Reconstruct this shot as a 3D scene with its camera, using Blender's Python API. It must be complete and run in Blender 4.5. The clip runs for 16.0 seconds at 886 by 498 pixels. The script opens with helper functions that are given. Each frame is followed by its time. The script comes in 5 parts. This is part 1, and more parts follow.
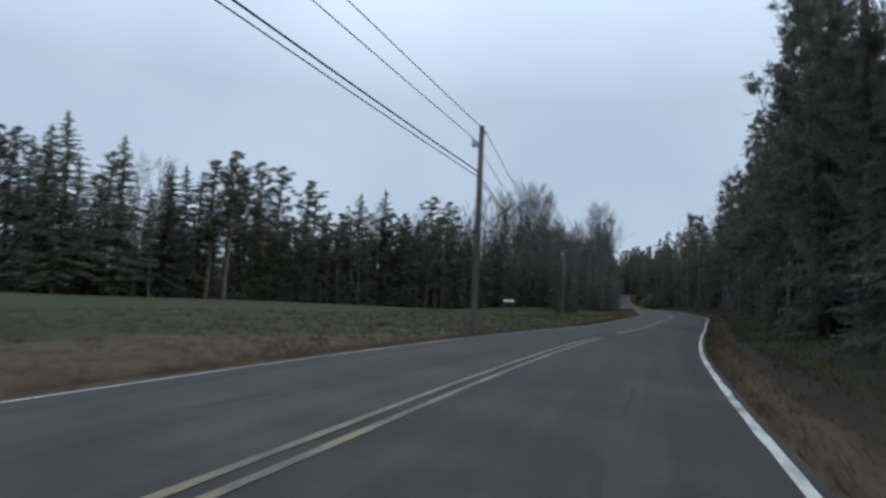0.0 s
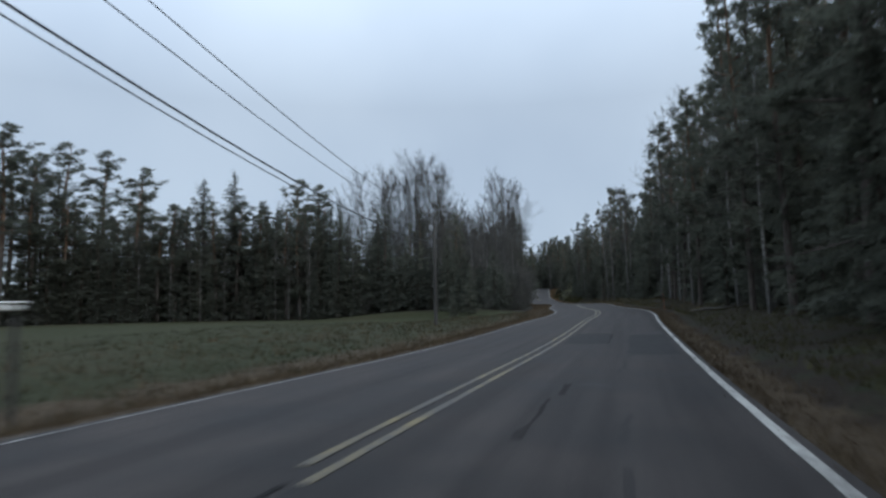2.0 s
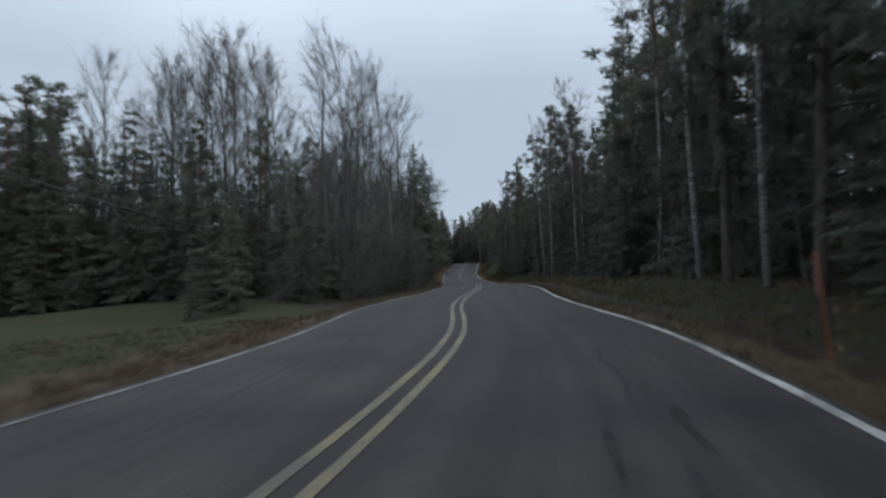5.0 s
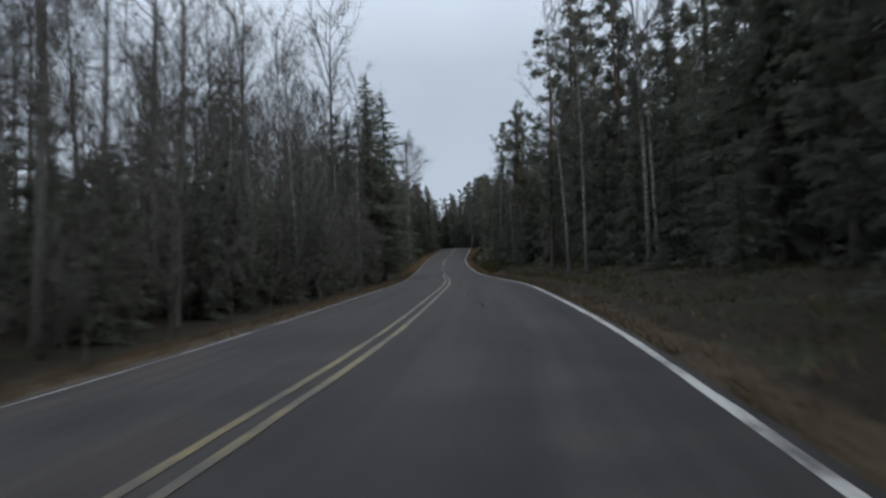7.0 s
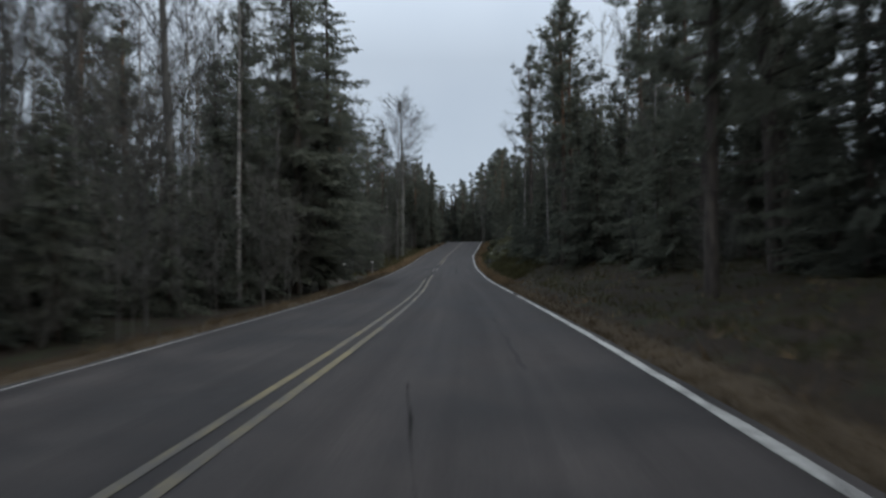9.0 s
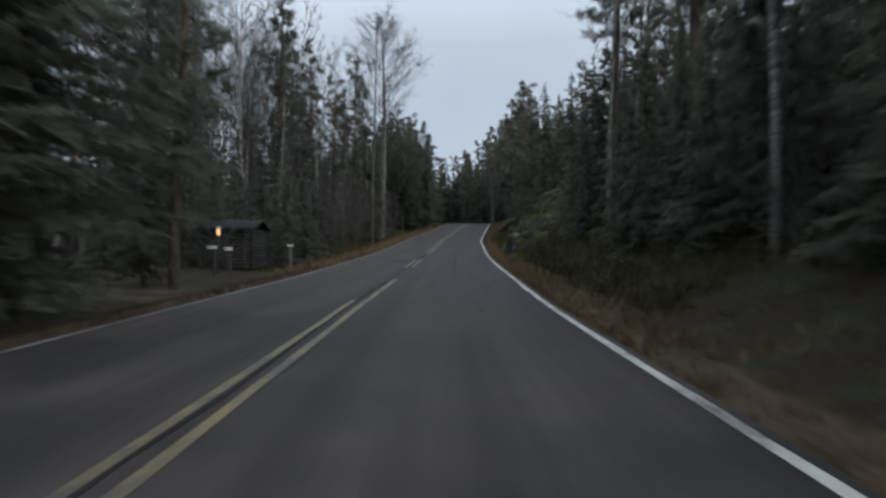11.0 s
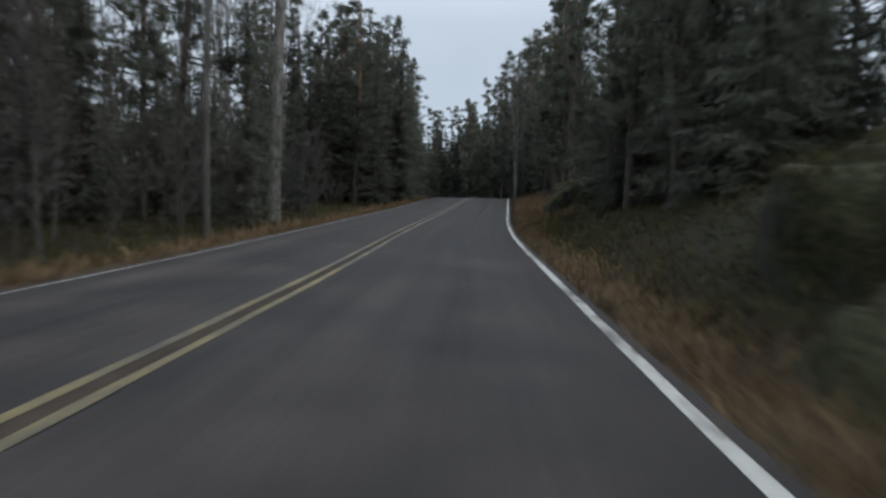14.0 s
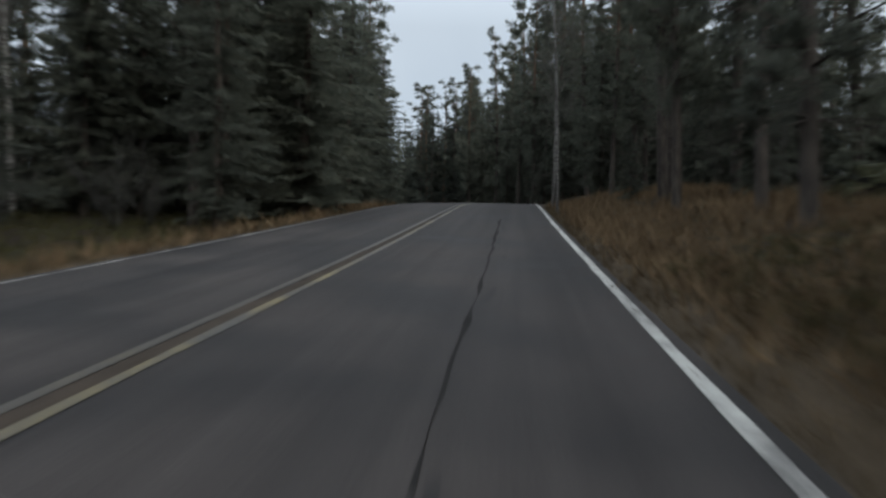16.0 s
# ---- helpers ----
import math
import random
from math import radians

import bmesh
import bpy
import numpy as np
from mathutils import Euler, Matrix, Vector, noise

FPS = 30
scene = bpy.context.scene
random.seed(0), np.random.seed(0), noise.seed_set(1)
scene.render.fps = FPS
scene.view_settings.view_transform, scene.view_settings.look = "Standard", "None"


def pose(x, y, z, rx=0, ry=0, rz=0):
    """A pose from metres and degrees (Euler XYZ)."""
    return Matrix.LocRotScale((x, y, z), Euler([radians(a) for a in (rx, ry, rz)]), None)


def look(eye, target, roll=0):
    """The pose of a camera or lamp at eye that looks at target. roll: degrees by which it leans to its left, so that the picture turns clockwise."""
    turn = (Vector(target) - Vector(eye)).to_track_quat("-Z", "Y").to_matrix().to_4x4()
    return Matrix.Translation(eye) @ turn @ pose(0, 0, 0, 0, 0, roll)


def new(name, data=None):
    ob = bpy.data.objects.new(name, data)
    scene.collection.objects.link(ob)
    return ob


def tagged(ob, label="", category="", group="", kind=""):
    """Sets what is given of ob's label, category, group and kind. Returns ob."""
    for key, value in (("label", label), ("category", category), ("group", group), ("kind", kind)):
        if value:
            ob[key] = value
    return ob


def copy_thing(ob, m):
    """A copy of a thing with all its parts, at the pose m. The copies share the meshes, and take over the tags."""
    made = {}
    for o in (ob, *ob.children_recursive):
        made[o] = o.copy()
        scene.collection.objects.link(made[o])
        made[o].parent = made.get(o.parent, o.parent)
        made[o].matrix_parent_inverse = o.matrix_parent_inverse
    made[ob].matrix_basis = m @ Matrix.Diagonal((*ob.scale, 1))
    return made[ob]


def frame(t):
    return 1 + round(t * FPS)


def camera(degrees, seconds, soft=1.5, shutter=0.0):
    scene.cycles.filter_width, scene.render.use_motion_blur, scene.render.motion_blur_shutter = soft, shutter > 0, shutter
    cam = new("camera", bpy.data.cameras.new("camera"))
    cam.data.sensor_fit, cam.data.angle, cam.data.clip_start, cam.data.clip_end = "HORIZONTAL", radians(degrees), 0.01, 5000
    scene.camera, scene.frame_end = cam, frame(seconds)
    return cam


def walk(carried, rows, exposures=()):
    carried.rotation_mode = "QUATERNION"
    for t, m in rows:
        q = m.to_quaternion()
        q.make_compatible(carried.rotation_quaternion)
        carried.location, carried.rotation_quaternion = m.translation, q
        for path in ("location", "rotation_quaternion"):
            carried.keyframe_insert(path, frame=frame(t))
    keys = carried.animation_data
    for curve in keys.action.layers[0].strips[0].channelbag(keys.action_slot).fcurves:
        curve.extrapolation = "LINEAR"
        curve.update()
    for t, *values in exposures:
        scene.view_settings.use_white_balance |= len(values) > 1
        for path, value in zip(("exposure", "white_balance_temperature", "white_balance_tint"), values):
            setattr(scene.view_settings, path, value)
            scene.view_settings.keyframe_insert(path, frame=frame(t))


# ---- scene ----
cam = camera(69.1, 16.0, soft=2.5, shutter=0.5)
PATH = [
    (0, (-0.284, -0.046, 0.778), (-0.615, 1.92, 0.938), 2.57),
    (0.5, (0.523, 6.243, 0.791), (0.291, 8.223, 0.956), 0.77),
    (1, (1.536, 12.646, 0.851), (1.372, 14.633, 1.013), -0.04),
    (1.5, (2.577, 18.64, 0.827), (2.462, 20.63, 0.993), -0.34),
    (2, (3.891, 24.803, 0.807), (3.79, 26.792, 0.985), -1.11),
    (2.5, (5.286, 31.025, 0.787), (5.188, 33.015, 0.956), -2.10),
    (3, (6.809, 38.091, 0.786), (6.712, 40.082, 0.947), -1.13),
    (3.5, (8.149, 43.904, 0.881), (8.097, 45.899, 1.016), -0.83),
    (4, (9.619, 50.419, 0.958), (9.67, 52.414, 1.083), -1.11),
    (5.25, (12.85, 66.4, 1.28), (12.915, 68.399, 1.37), -1.45),
    (6.5, (14.845, 82.252, 1.637), (14.921, 84.249, 1.692), -1.77),
    (7, (15.897, 88.964, 1.718), (15.967, 90.961, 1.772), -1.97),
    (7.5, (16.614, 95.028, 1.817), (16.673, 97.026, 1.864), -1.72),
    (8, (17.33, 101.819, 1.911), (17.38, 103.817, 1.95), -1.17),
    (10.5, (19.365, 133.892, 1.988), (19.37, 135.891, 2.03), -0.21),
    (11, (19.494, 140.33, 1.968), (19.513, 142.33, 1.965), 0.30),
    (11.5, (19.668, 146.39, 2.027), (19.7, 148.39, 1.97), 0.19),
    (12, (19.917, 152.714, 2.154), (19.947, 154.714, 2.091), 0.23),
    (12.5, (20.148, 159.07, 2.349), (20.174, 161.069, 2.281), 1.00),
    (13, (20.464, 165.209, 2.44), (20.48, 167.209, 2.377), 1.57),
    (13.5, (20.775, 171.492, 2.601), (20.775, 173.492, 2.535), 1.48),
    (14, (21.151, 178.026, 2.779), (21.165, 180.026, 2.715), 1.14),
    (14.5, (21.469, 184.527, 3.1), (21.481, 186.527, 3.04), 1.55),
    (15, (21.77, 190.926, 3.398), (21.786, 192.926, 3.334), 1.66),
    (15.5, (22.232, 197.187, 3.731), (22.245, 199.187, 3.669), 1.44),
    (16, (22.828, 204.673, 4.19), (22.826, 206.673, 4.136), 0.67),
]
walk(cam, [(t, look(eye, target, roll)) for t, eye, target, roll in PATH],
     exposures=[(0.0, 0.03, 6120, 6), (4.2, 0.03, 6270, 6.5), (6.5, 0.03, 6540, 8), (10.4, 0.09, 6570, 7), (12.0, 0.14, 6540, 7), (13.5, 0.18, 6580, 7), (16.0, 0.23, 6740, 6)])

# ---------------------------------------------------------------- light
world = bpy.data.worlds.new("overcast_dusk")
scene.world = world
world.use_nodes = True
wn, wl = world.node_tree.nodes, world.node_tree.links
wn.clear()
w_out = wn.new("ShaderNodeOutputWorld")
w_bg = wn.new("ShaderNodeBackground")
w_sky = wn.new("ShaderNodeTexSky")
w_sky.sky_type = "NISHITA"
w_sky.sun_disc = False
w_sky.sun_elevation = radians(40)
w_sky.sun_rotation = radians(138)
w_gain = wn.new("ShaderNodeVectorMath")
w_gain.operation = "SCALE"
w_gain.inputs["Scale"].default_value = 0.07
w_co = wn.new("ShaderNodeTexCoord")
w_noise = wn.new("ShaderNodeTexNoise")
w_noise.inputs["Scale"].default_value = 2.2
w_noise.inputs["Detail"].default_value = 4
w_noise.inputs["Roughness"].default_value = 0.45
w_ramp = wn.new("ShaderNodeValToRGB")
w_ramp.color_ramp.elements[0].position = 0.3
w_ramp.color_ramp.elements[0].color = (0.48, 0.555, 0.675, 1)
w_ramp.color_ramp.elements[1].position = 0.72
w_ramp.color_ramp.elements[1].color = (0.62, 0.695, 0.805, 1)
w_mix = wn.new("ShaderNodeMix")
w_mix.data_type = "RGBA"
w_mix.inputs[0].default_value = 0.88
wl.new(w_co.outputs["Generated"], w_noise.inputs["Vector"])
wl.new(w_noise.outputs["Fac"], w_ramp.inputs["Fac"])
wl.new(w_sky.outputs["Color"], w_gain.inputs[0])
wl.new(w_gain.outputs["Vector"], w_mix.inputs[6])
wl.new(w_ramp.outputs["Color"], w_mix.inputs[7])
wl.new(w_mix.outputs[2], w_bg.inputs["Color"])
# an overcast sky is brighter overhead than along the horizon
w_sep = wn.new("ShaderNodeSeparateXYZ")
w_up = wn.new("ShaderNodeMapRange")
w_up.inputs["From Min"].default_value = 0.30
w_up.inputs["From Max"].default_value = 0.95
w_up.inputs["To Min"].default_value = 1.0
w_up.inputs["To Max"].default_value = 3.1
wl.new(w_co.outputs["Generated"], w_sep.inputs[0])
wl.new(w_sep.outputs[2], w_up.inputs["Value"])
wl.new(w_up.outputs["Result"], w_bg.inputs["Strength"])
wl.new(w_bg.outputs["Background"], w_out.inputs["Surface"])

sun = new("sun", bpy.data.lights.new("sun", "SUN"))
sun.data.energy = 1.5
sun.data.angle = radians(70)
sun.data.color = (1.0, 0.97, 0.93)
sun.matrix_world = look((0, 0, 50), (-40, 44, 0))


# ---------------------------------------------------------------- materials
def material(name, rough=0.9, spec=0.3):
    m = bpy.data.materials.new(name)
    m.use_nodes = True
    b = m.node_tree.nodes["Principled BSDF"]
    b.inputs["Roughness"].default_value = rough
    b.inputs["Specular IOR Level"].default_value = spec
    return m, m.node_tree.nodes, m.node_tree.links, b


def add_noise(n, l, vec, scale, detail=4, rough=0.55):
    t = n.new("ShaderNodeTexNoise")
    t.inputs["Scale"].default_value = scale
    t.inputs["Detail"].default_value = detail
    t.inputs["Roughness"].default_value = rough
    if vec:
        l.new(vec, t.inputs["Vector"])
    return t.outputs["Fac"]


def add_ramp(n, l, fac, stops):
    r = n.new("ShaderNodeValToRGB")
    e = r.color_ramp.elements
    while len(e) < len(stops):
        e.new(0.5)
    for k, (p, c) in zip(e, stops):
        k.position, k.color = p, (*c, 1)
    l.new(fac, r.inputs["Fac"])
    return r.outputs["Color"]


def add_mix(n, l, fac, a, b, blend="MIX"):
    m = n.new("ShaderNodeMix")
    m.data_type = "RGBA"
    m.blend_type = blend
    for sock, v in ((m.inputs[0], fac), (m.inputs[6], a), (m.inputs[7], b)):
        if isinstance(v, (int, float)):
            sock.default_value = v
        elif isinstance(v, tuple):
            sock.default_value = (*v, 1)
        else:
            l.new(v, sock)
    return m.outputs[2]


def add_bump(n, l, b, height, strength=0.4, dist=0.02):
    u = n.new("ShaderNodeBump")
    u.inputs["Strength"].default_value = strength
    u.inputs["Distance"].default_value = dist
    l.new(height, u.inputs["Height"])
    l.new(u.outputs["Normal"], b.inputs["Normal"])


def add_stretch(n, l, vec, sx, sy, sz):
    m = n.new("ShaderNodeMapping")
    m.inputs["Scale"].default_value = (sx, sy, sz)
    l.new(vec, m.inputs["Vector"])
    return m.outputs["Vector"]


def add_maths(n, l, op, a, b):
    m = n.new("ShaderNodeMath")
    m.operation = op
    for sock, v in ((m.inputs[0], a), (m.inputs[1], b)):
        if isinstance(v, (int, float)):
            sock.default_value = v
        else:
            l.new(v, sock)
    return m.outputs[0]


def mat_asphalt():
    m, n, l, b = material("old_asphalt", 0.85, 0.2)
    at = n.new("ShaderNodeAttribute")
    at.attribute_name = "lane"                      # x: across the road in metres, y: along it
    lane = at.outputs["Vector"]
    sep = n.new("ShaderNodeSeparateXYZ")
    l.new(lane, sep.inputs[0])
    co = n.new("ShaderNodeTexCoord").outputs["Object"]
    grain = add_noise(n, l, co, 60, 3)
    blot = add_noise(n, l, co, 0.55, 5)
    streak = add_noise(n, l, add_stretch(n, l, lane, 2.4, 0.05, 1), 1.0, 4)
    c = add_ramp(n, l, grain, [(0.3, (0.0310, 0.0270, 0.0253)), (0.7, (0.0611, 0.0535, 0.0501))])
    c = add_mix(n, l, 0.8, c, add_ramp(n, l, blot, [(0.38, (0.36, 0.36, 0.37)), (0.62, (1.0, 0.98, 0.96))]), "MULTIPLY")
    c = add_mix(n, l, 0.8, c, add_ramp(n, l, streak, [(0.35, (0.58, 0.57, 0.57)), (0.6, (1.0, 1.0, 1.0))]), "MULTIPLY")
    # polished wheel tracks, darker strips between them and along the outer edge
    wander = add_maths(n, l, "MULTIPLY", add_maths(n, l, "SUBTRACT", add_noise(n, l, add_stretch(n, l, lane, 0.2, 0.09, 1), 1.0, 2), 0.5), 0.9)
    across = add_maths(n, l, "DIVIDE", add_maths(n, l, "ADD", add_maths(n, l, "ADD", sep.outputs[0], wander), 3.8), 7.6)
    tone = add_ramp(n, l, across, [(0.06, (0.86, 0.86, 0.86)), (0.17, (1.06, 1.05, 1.04)), (0.28, (0.9, 0.9, 0.9)), (0.38, (1.05, 1.05, 1.04)), (0.5, (0.84, 0.84, 0.84)),
                                   (0.62, (1.04, 1.04, 1.04)), (0.71, (0.86, 0.86, 0.86)), (0.82, (1.0, 1.0, 1.0)), (0.93, (0.76, 0.76, 0.77))])
    c = add_mix(n, l, 0.75, c, tone, "MULTIPLY")
    # long cracks sealed with bitumen
    wob = add_noise(n, l, add_stretch(n, l, lane, 0.3, 0.22, 1), 1.0, 3)
    for u0, spread in ((0.15, 0.5), (2.15, 1.0), (-1.7, 0.9)):
        off = add_maths(n, l, "ADD", sep.outputs[0], add_maths(n, l, "MULTIPLY", wob, spread))
        d = add_maths(n, l, "ABSOLUTE", add_maths(n, l, "SUBTRACT", off, u0 + spread * 0.5), 0)
        gate = add_noise(n, l, add_stretch(n, l, lane, 0.05, 0.11, 1), 1.0 + abs(u0), 1)
        on = add_maths(n, l, "MULTIPLY", add_maths(n, l, "LESS_THAN", d, 0.035), add_maths(n, l, "GREATER_THAN", gate, 0.5))
        c = add_mix(n, l, add_maths(n, l, "MULTIPLY", on, 0.6), c, (0.014, 0.013, 0.013))
    l.new(c, b.inputs["Base Color"])
    l.new(add_ramp(n, l, blot, [(0.3, (0.72, 0.72, 0.72)), (0.7, (0.9, 0.9, 0.9))]), b.inputs["Roughness"])
    add_bump(n, l, b, grain, 0.35, 0.008)
    return m


def mat_simple(name, lo, hi, scale=8.0, rough=0.85, spec=0.25, bump=0.3, dist=0.02, stretch=None, detail=5, vary=0.0, thin=0.0, holes=0.0, hole_scale=15.0):
    """Two tones mixed by noise at two scales; vary: change from object to object; holes: share of gaps between needles."""
    m, n, l, b = material(name, rough, spec)
    co = n.new("ShaderNodeTexCoord").outputs["Object"]
    if stretch:
        co = add_stretch(n, l, co, *stretch)
    f = add_noise(n, l, co, scale, detail)
    big = add_noise(n, l, co, scale * 0.13, 3)
    c = add_ramp(n, l, f, [(0.3, lo), (0.7, hi)])
    c = add_mix(n, l, 0.5, c, add_ramp(n, l, big, [(0.3, (0.6, 0.6, 0.6)), (0.7, (1.15, 1.15, 1.15))]), "MULTIPLY")
    if vary:
        info = n.new("ShaderNodeObjectInfo")
        c = add_mix(n, l, 1.0, c, add_ramp(n, l, info.outputs["Random"], [(0.0, (1 - vary,) * 3), (1.0, (1 + vary, 1 + vary * 0.9, 1 + vary * 0.6))]), "MULTIPLY")
    l.new(c, b.inputs["Base Color"])
    if bump:
        add_bump(n, l, b, f, bump, dist)
    if thin:
        tr, mx = n.new("ShaderNodeBsdfTranslucent"), n.new("ShaderNodeMixShader")
        mx.inputs[0].default_value = thin
        l.new(c, tr.inputs["Color"])
        l.new(b.outputs[0], mx.inputs[1])
        l.new(tr.outputs[0], mx.inputs[2])
        l.new(mx.outputs[0], n["Material Output"].inputs["Surface"])
        if holes:
            gap = add_maths(n, l, "LESS_THAN", add_noise(n, l, co, hole_scale, 4, 0.75), holes)
            clear, mh = n.new("ShaderNodeBsdfTransparent"), n.new("ShaderNodeMixShader")
            l.new(gap, mh.inputs[0])
            l.new(mx.outputs[0], mh.inputs[1])
            l.new(clear.outputs[0], mh.inputs[2])
            l.new(mh.outputs[0], n["Material Output"].inputs["Surface"])
    return m


def mat_paint(name, col, under, worn):
    """Road paint, worn through to the asphalt in flakes."""
    m, n, l, b = material(name, 0.6, 0.35)
    co = n.new("ShaderNodeTexCoord").outputs["Object"]
    f = add_noise(n, l, co, 9, 6, 0.7)
    big = add_noise(n, l, co, 0.6, 3)
    w = add_maths(n, l, "ADD", add_maths(n, l, "MULTIPLY", f, 0.6), add_maths(n, l, "MULTIPLY", big, 0.5))
    c = add_mix(n, l, add_ramp(n, l, w, [(worn - 0.05, (0, 0, 0)), (worn + 0.1, (1, 1, 1))]), col, under)
    l.new(c, b.inputs["Base Color"])
    add_bump(n, l, b, f, 0.2, 0.004)
    return m


def mat_ground():
    m, n, l, b = material("forest_and_field_ground", 0.95, 0.15)
    co = n.new("ShaderNodeTexCoord").outputs["Object"]
    cov = n.new("ShaderNodeAttribute")
    cov.attribute_name = "cover"                    # x: meadow, y: dry verge, z: gravel
    sep = n.new("ShaderNodeSeparateXYZ")
    l.new(cov.outputs["Vector"], sep.inputs[0])
    fine = add_noise(n, l, co, 14, 6, 0.7)
    mid = add_noise(n, l, co, 1.1, 5, 0.6)
    big = add_noise(n, l, co, 0.12, 4)
    litter = add_ramp(n, l, fine, [(0.25, (0.0071, 0.0058, 0.0045)), (0.5, (0.0168, 0.0122, 0.0084)), (0.75, (0.0388, 0.0265, 0.0168))])
    moss = add_ramp(n, l, fine, [(0.3, (0.0106, 0.0129, 0.0068)), (0.7, (0.0289, 0.0312, 0.0152))])
    floor_c = add_mix(n, l, add_ramp(n, l, mid, [(0.48, (0, 0, 0)), (0.62, (1, 1, 1))]), litter, moss)
    grass = add_ramp(n, l, fine, [(0.25, (0.0124, 0.0146, 0.0058)), (0.55, (0.0238, 0.0262, 0.0106)), (0.8, (0.0380, 0.0382, 0.0170))])
    dry = add_ramp(n, l, fine, [(0.25, (0.0258, 0.0187, 0.0116)), (0.55, (0.0542, 0.0394, 0.0246)), (0.8, (0.0969, 0.0723, 0.0452))])
    meadow = add_mix(n, l, add_ramp(n, l, big, [(0.46, (0, 0, 0)), (0.68, (0.3, 0.3, 0.3))]), grass, dry)
    stone = add_ramp(n, l, add_noise(n, l, co, 40, 3), [(0.3, (0.05, 0.042, 0.036)), (0.7, (0.12, 0.102, 0.088))])

    def soft(out, amount=0.5):
        s = add_maths(n, l, "ADD", out, add_maths(n, l, "MULTIPLY", add_maths(n, l, "SUBTRACT", mid, 0.5), amount))
        return add_ramp(n, l, s, [(0.35, (0, 0, 0)), (0.62, (1, 1, 1))])

    c = add_mix(n, l, soft(sep.outputs[0], 0.3), floor_c, meadow)
    c = add_mix(n, l, soft(sep.outputs[1], 1.1), c, dry)
    c = add_mix(n, l, soft(sep.outputs[2], 0.4), c, stone)
    l.new(c, b.inputs["Base Color"])
    add_bump(n, l, b, fine, 0.6, 0.05)
    return m


def mat_birch():
    m, n, l, b = material("birch_bark", 0.75, 0.3)
    co = n.new("ShaderNodeTexCoord").outputs["Object"]
    band = add_noise(n, l, add_stretch(n, l, co, 3, 3, 22), 1.0, 4, 0.65)
    big = add_noise(n, l, add_stretch(n, l, co, 2, 2, 1.2), 1.0, 3)
    c = add_ramp(n, l, band, [(0.40, (0.05, 0.045, 0.04)), (0.54, (0.20, 0.19, 0.176)), (0.72, (0.34, 0.325, 0.303))])
    c = add_mix(n, l, add_ramp(n, l, big, [(0.5, (0, 0, 0)), (0.66, (0.85, 0.85, 0.85))]), c, (0.055, 0.05, 0.045))
    sep = n.new("ShaderNodeSeparateXYZ")
    l.new(co, sep.inputs[0])
    root = add_maths(n, l, "ADD", add_maths(n, l, "MULTIPLY", sep.outputs[2], 0.16), add_maths(n, l, "MULTIPLY", big, 0.9))
    c = add_mix(n, l, add_ramp(n, l, root, [(0.50, (0.8, 0.8, 0.8)), (0.95, (0, 0, 0))]), c, (0.06, 0.056, 0.052))
    l.new(c, b.inputs["Base Color"])
    add_bump(n, l, b, band, 0.4, 0.01)
    return m


def mat_pine_bark():
    m, n, l, b = material("pine_bark", 0.9, 0.2)
    tc = n.new("ShaderNodeTexCoord")
    co = tc.outputs["Object"]
    f = add_noise(n, l, add_stretch(n, l, co, 9, 9, 2.2), 1.0, 5)
    low = add_ramp(n, l, f, [(0.3, (0.026, 0.022, 0.020)), (0.7, (0.10, 0.083, 0.071))])
    high = add_ramp(n, l, f, [(0.3, (0.07, 0.046, 0.032)), (0.7, (0.165, 0.105, 0.068))])
    sep = n.new("ShaderNodeSeparateXYZ")
    l.new(co, sep.inputs[0])
    c = add_mix(n, l, add_ramp(n, l, add_maths(n, l, "DIVIDE", sep.outputs[2], 16.0), [(0.38, (0, 0, 0)), (0.6, (1, 1, 1))]), low, high)
    l.new(c, b.inputs["Base Color"])
    add_bump(n, l, b, f, 0.7, 0.02)
    return m


def mat_rock(name="mossy_granite", bare=0.52):
    m, n, l, b = material(name, 0.92, 0.2)
    geo = n.new("ShaderNodeNewGeometry")
    co = n.new("ShaderNodeTexCoord").outputs["Object"]
    f = add_noise(n, l, co, 4.5, 8, 0.68)
    big = add_noise(n, l, co, 0.7, 5, 0.6)
    stone = add_ramp(n, l, f, [(0.3, (0.022, 0.021, 0.019)), (0.55, (0.054, 0.052, 0.047)), (0.78, (0.115, 0.111, 0.101))])
    moss = add_ramp(n, l, add_noise(n, l, co, 14, 6), [(0.3, (0.012, 0.013, 0.006)), (0.55, (0.034, 0.034, 0.014)), (0.78, (0.075, 0.070, 0.032))])
    lichen = add_ramp(n, l, f, [(0.35, (0.06, 0.06, 0.05)), (0.65, (0.22, 0.22, 0.18))])
    sep = n.new("ShaderNodeSeparateXYZ")
    l.new(geo.outputs["Normal"], sep.inputs[0])
    k = add_maths(n, l, "ADD", add_maths(n, l, "MULTIPLY", sep.outputs[2], 0.25), add_maths(n, l, "MULTIPLY", big, 0.9))
    c = add_mix(n, l, add_ramp(n, l, k, [(bare, (0, 0, 0)), (bare + 0.12, (1, 1, 1))]), stone, moss)
    k2 = add_maths(n, l, "ADD", add_maths(n, l, "MULTIPLY", sep.outputs[2], 0.5), add_maths(n, l, "MULTIPLY", add_noise(n, l, co, 1.6, 5), 0.7))
    c = add_mix(n, l, add_ramp(n, l, k2, [(0.76, (0, 0, 0)), (0.90, (0.75, 0.75, 0.75))]), c, lichen)
    l.new(c, b.inputs["Base Color"])
    add_bump(n, l, b, f, 0.9, 0.1)
    return m


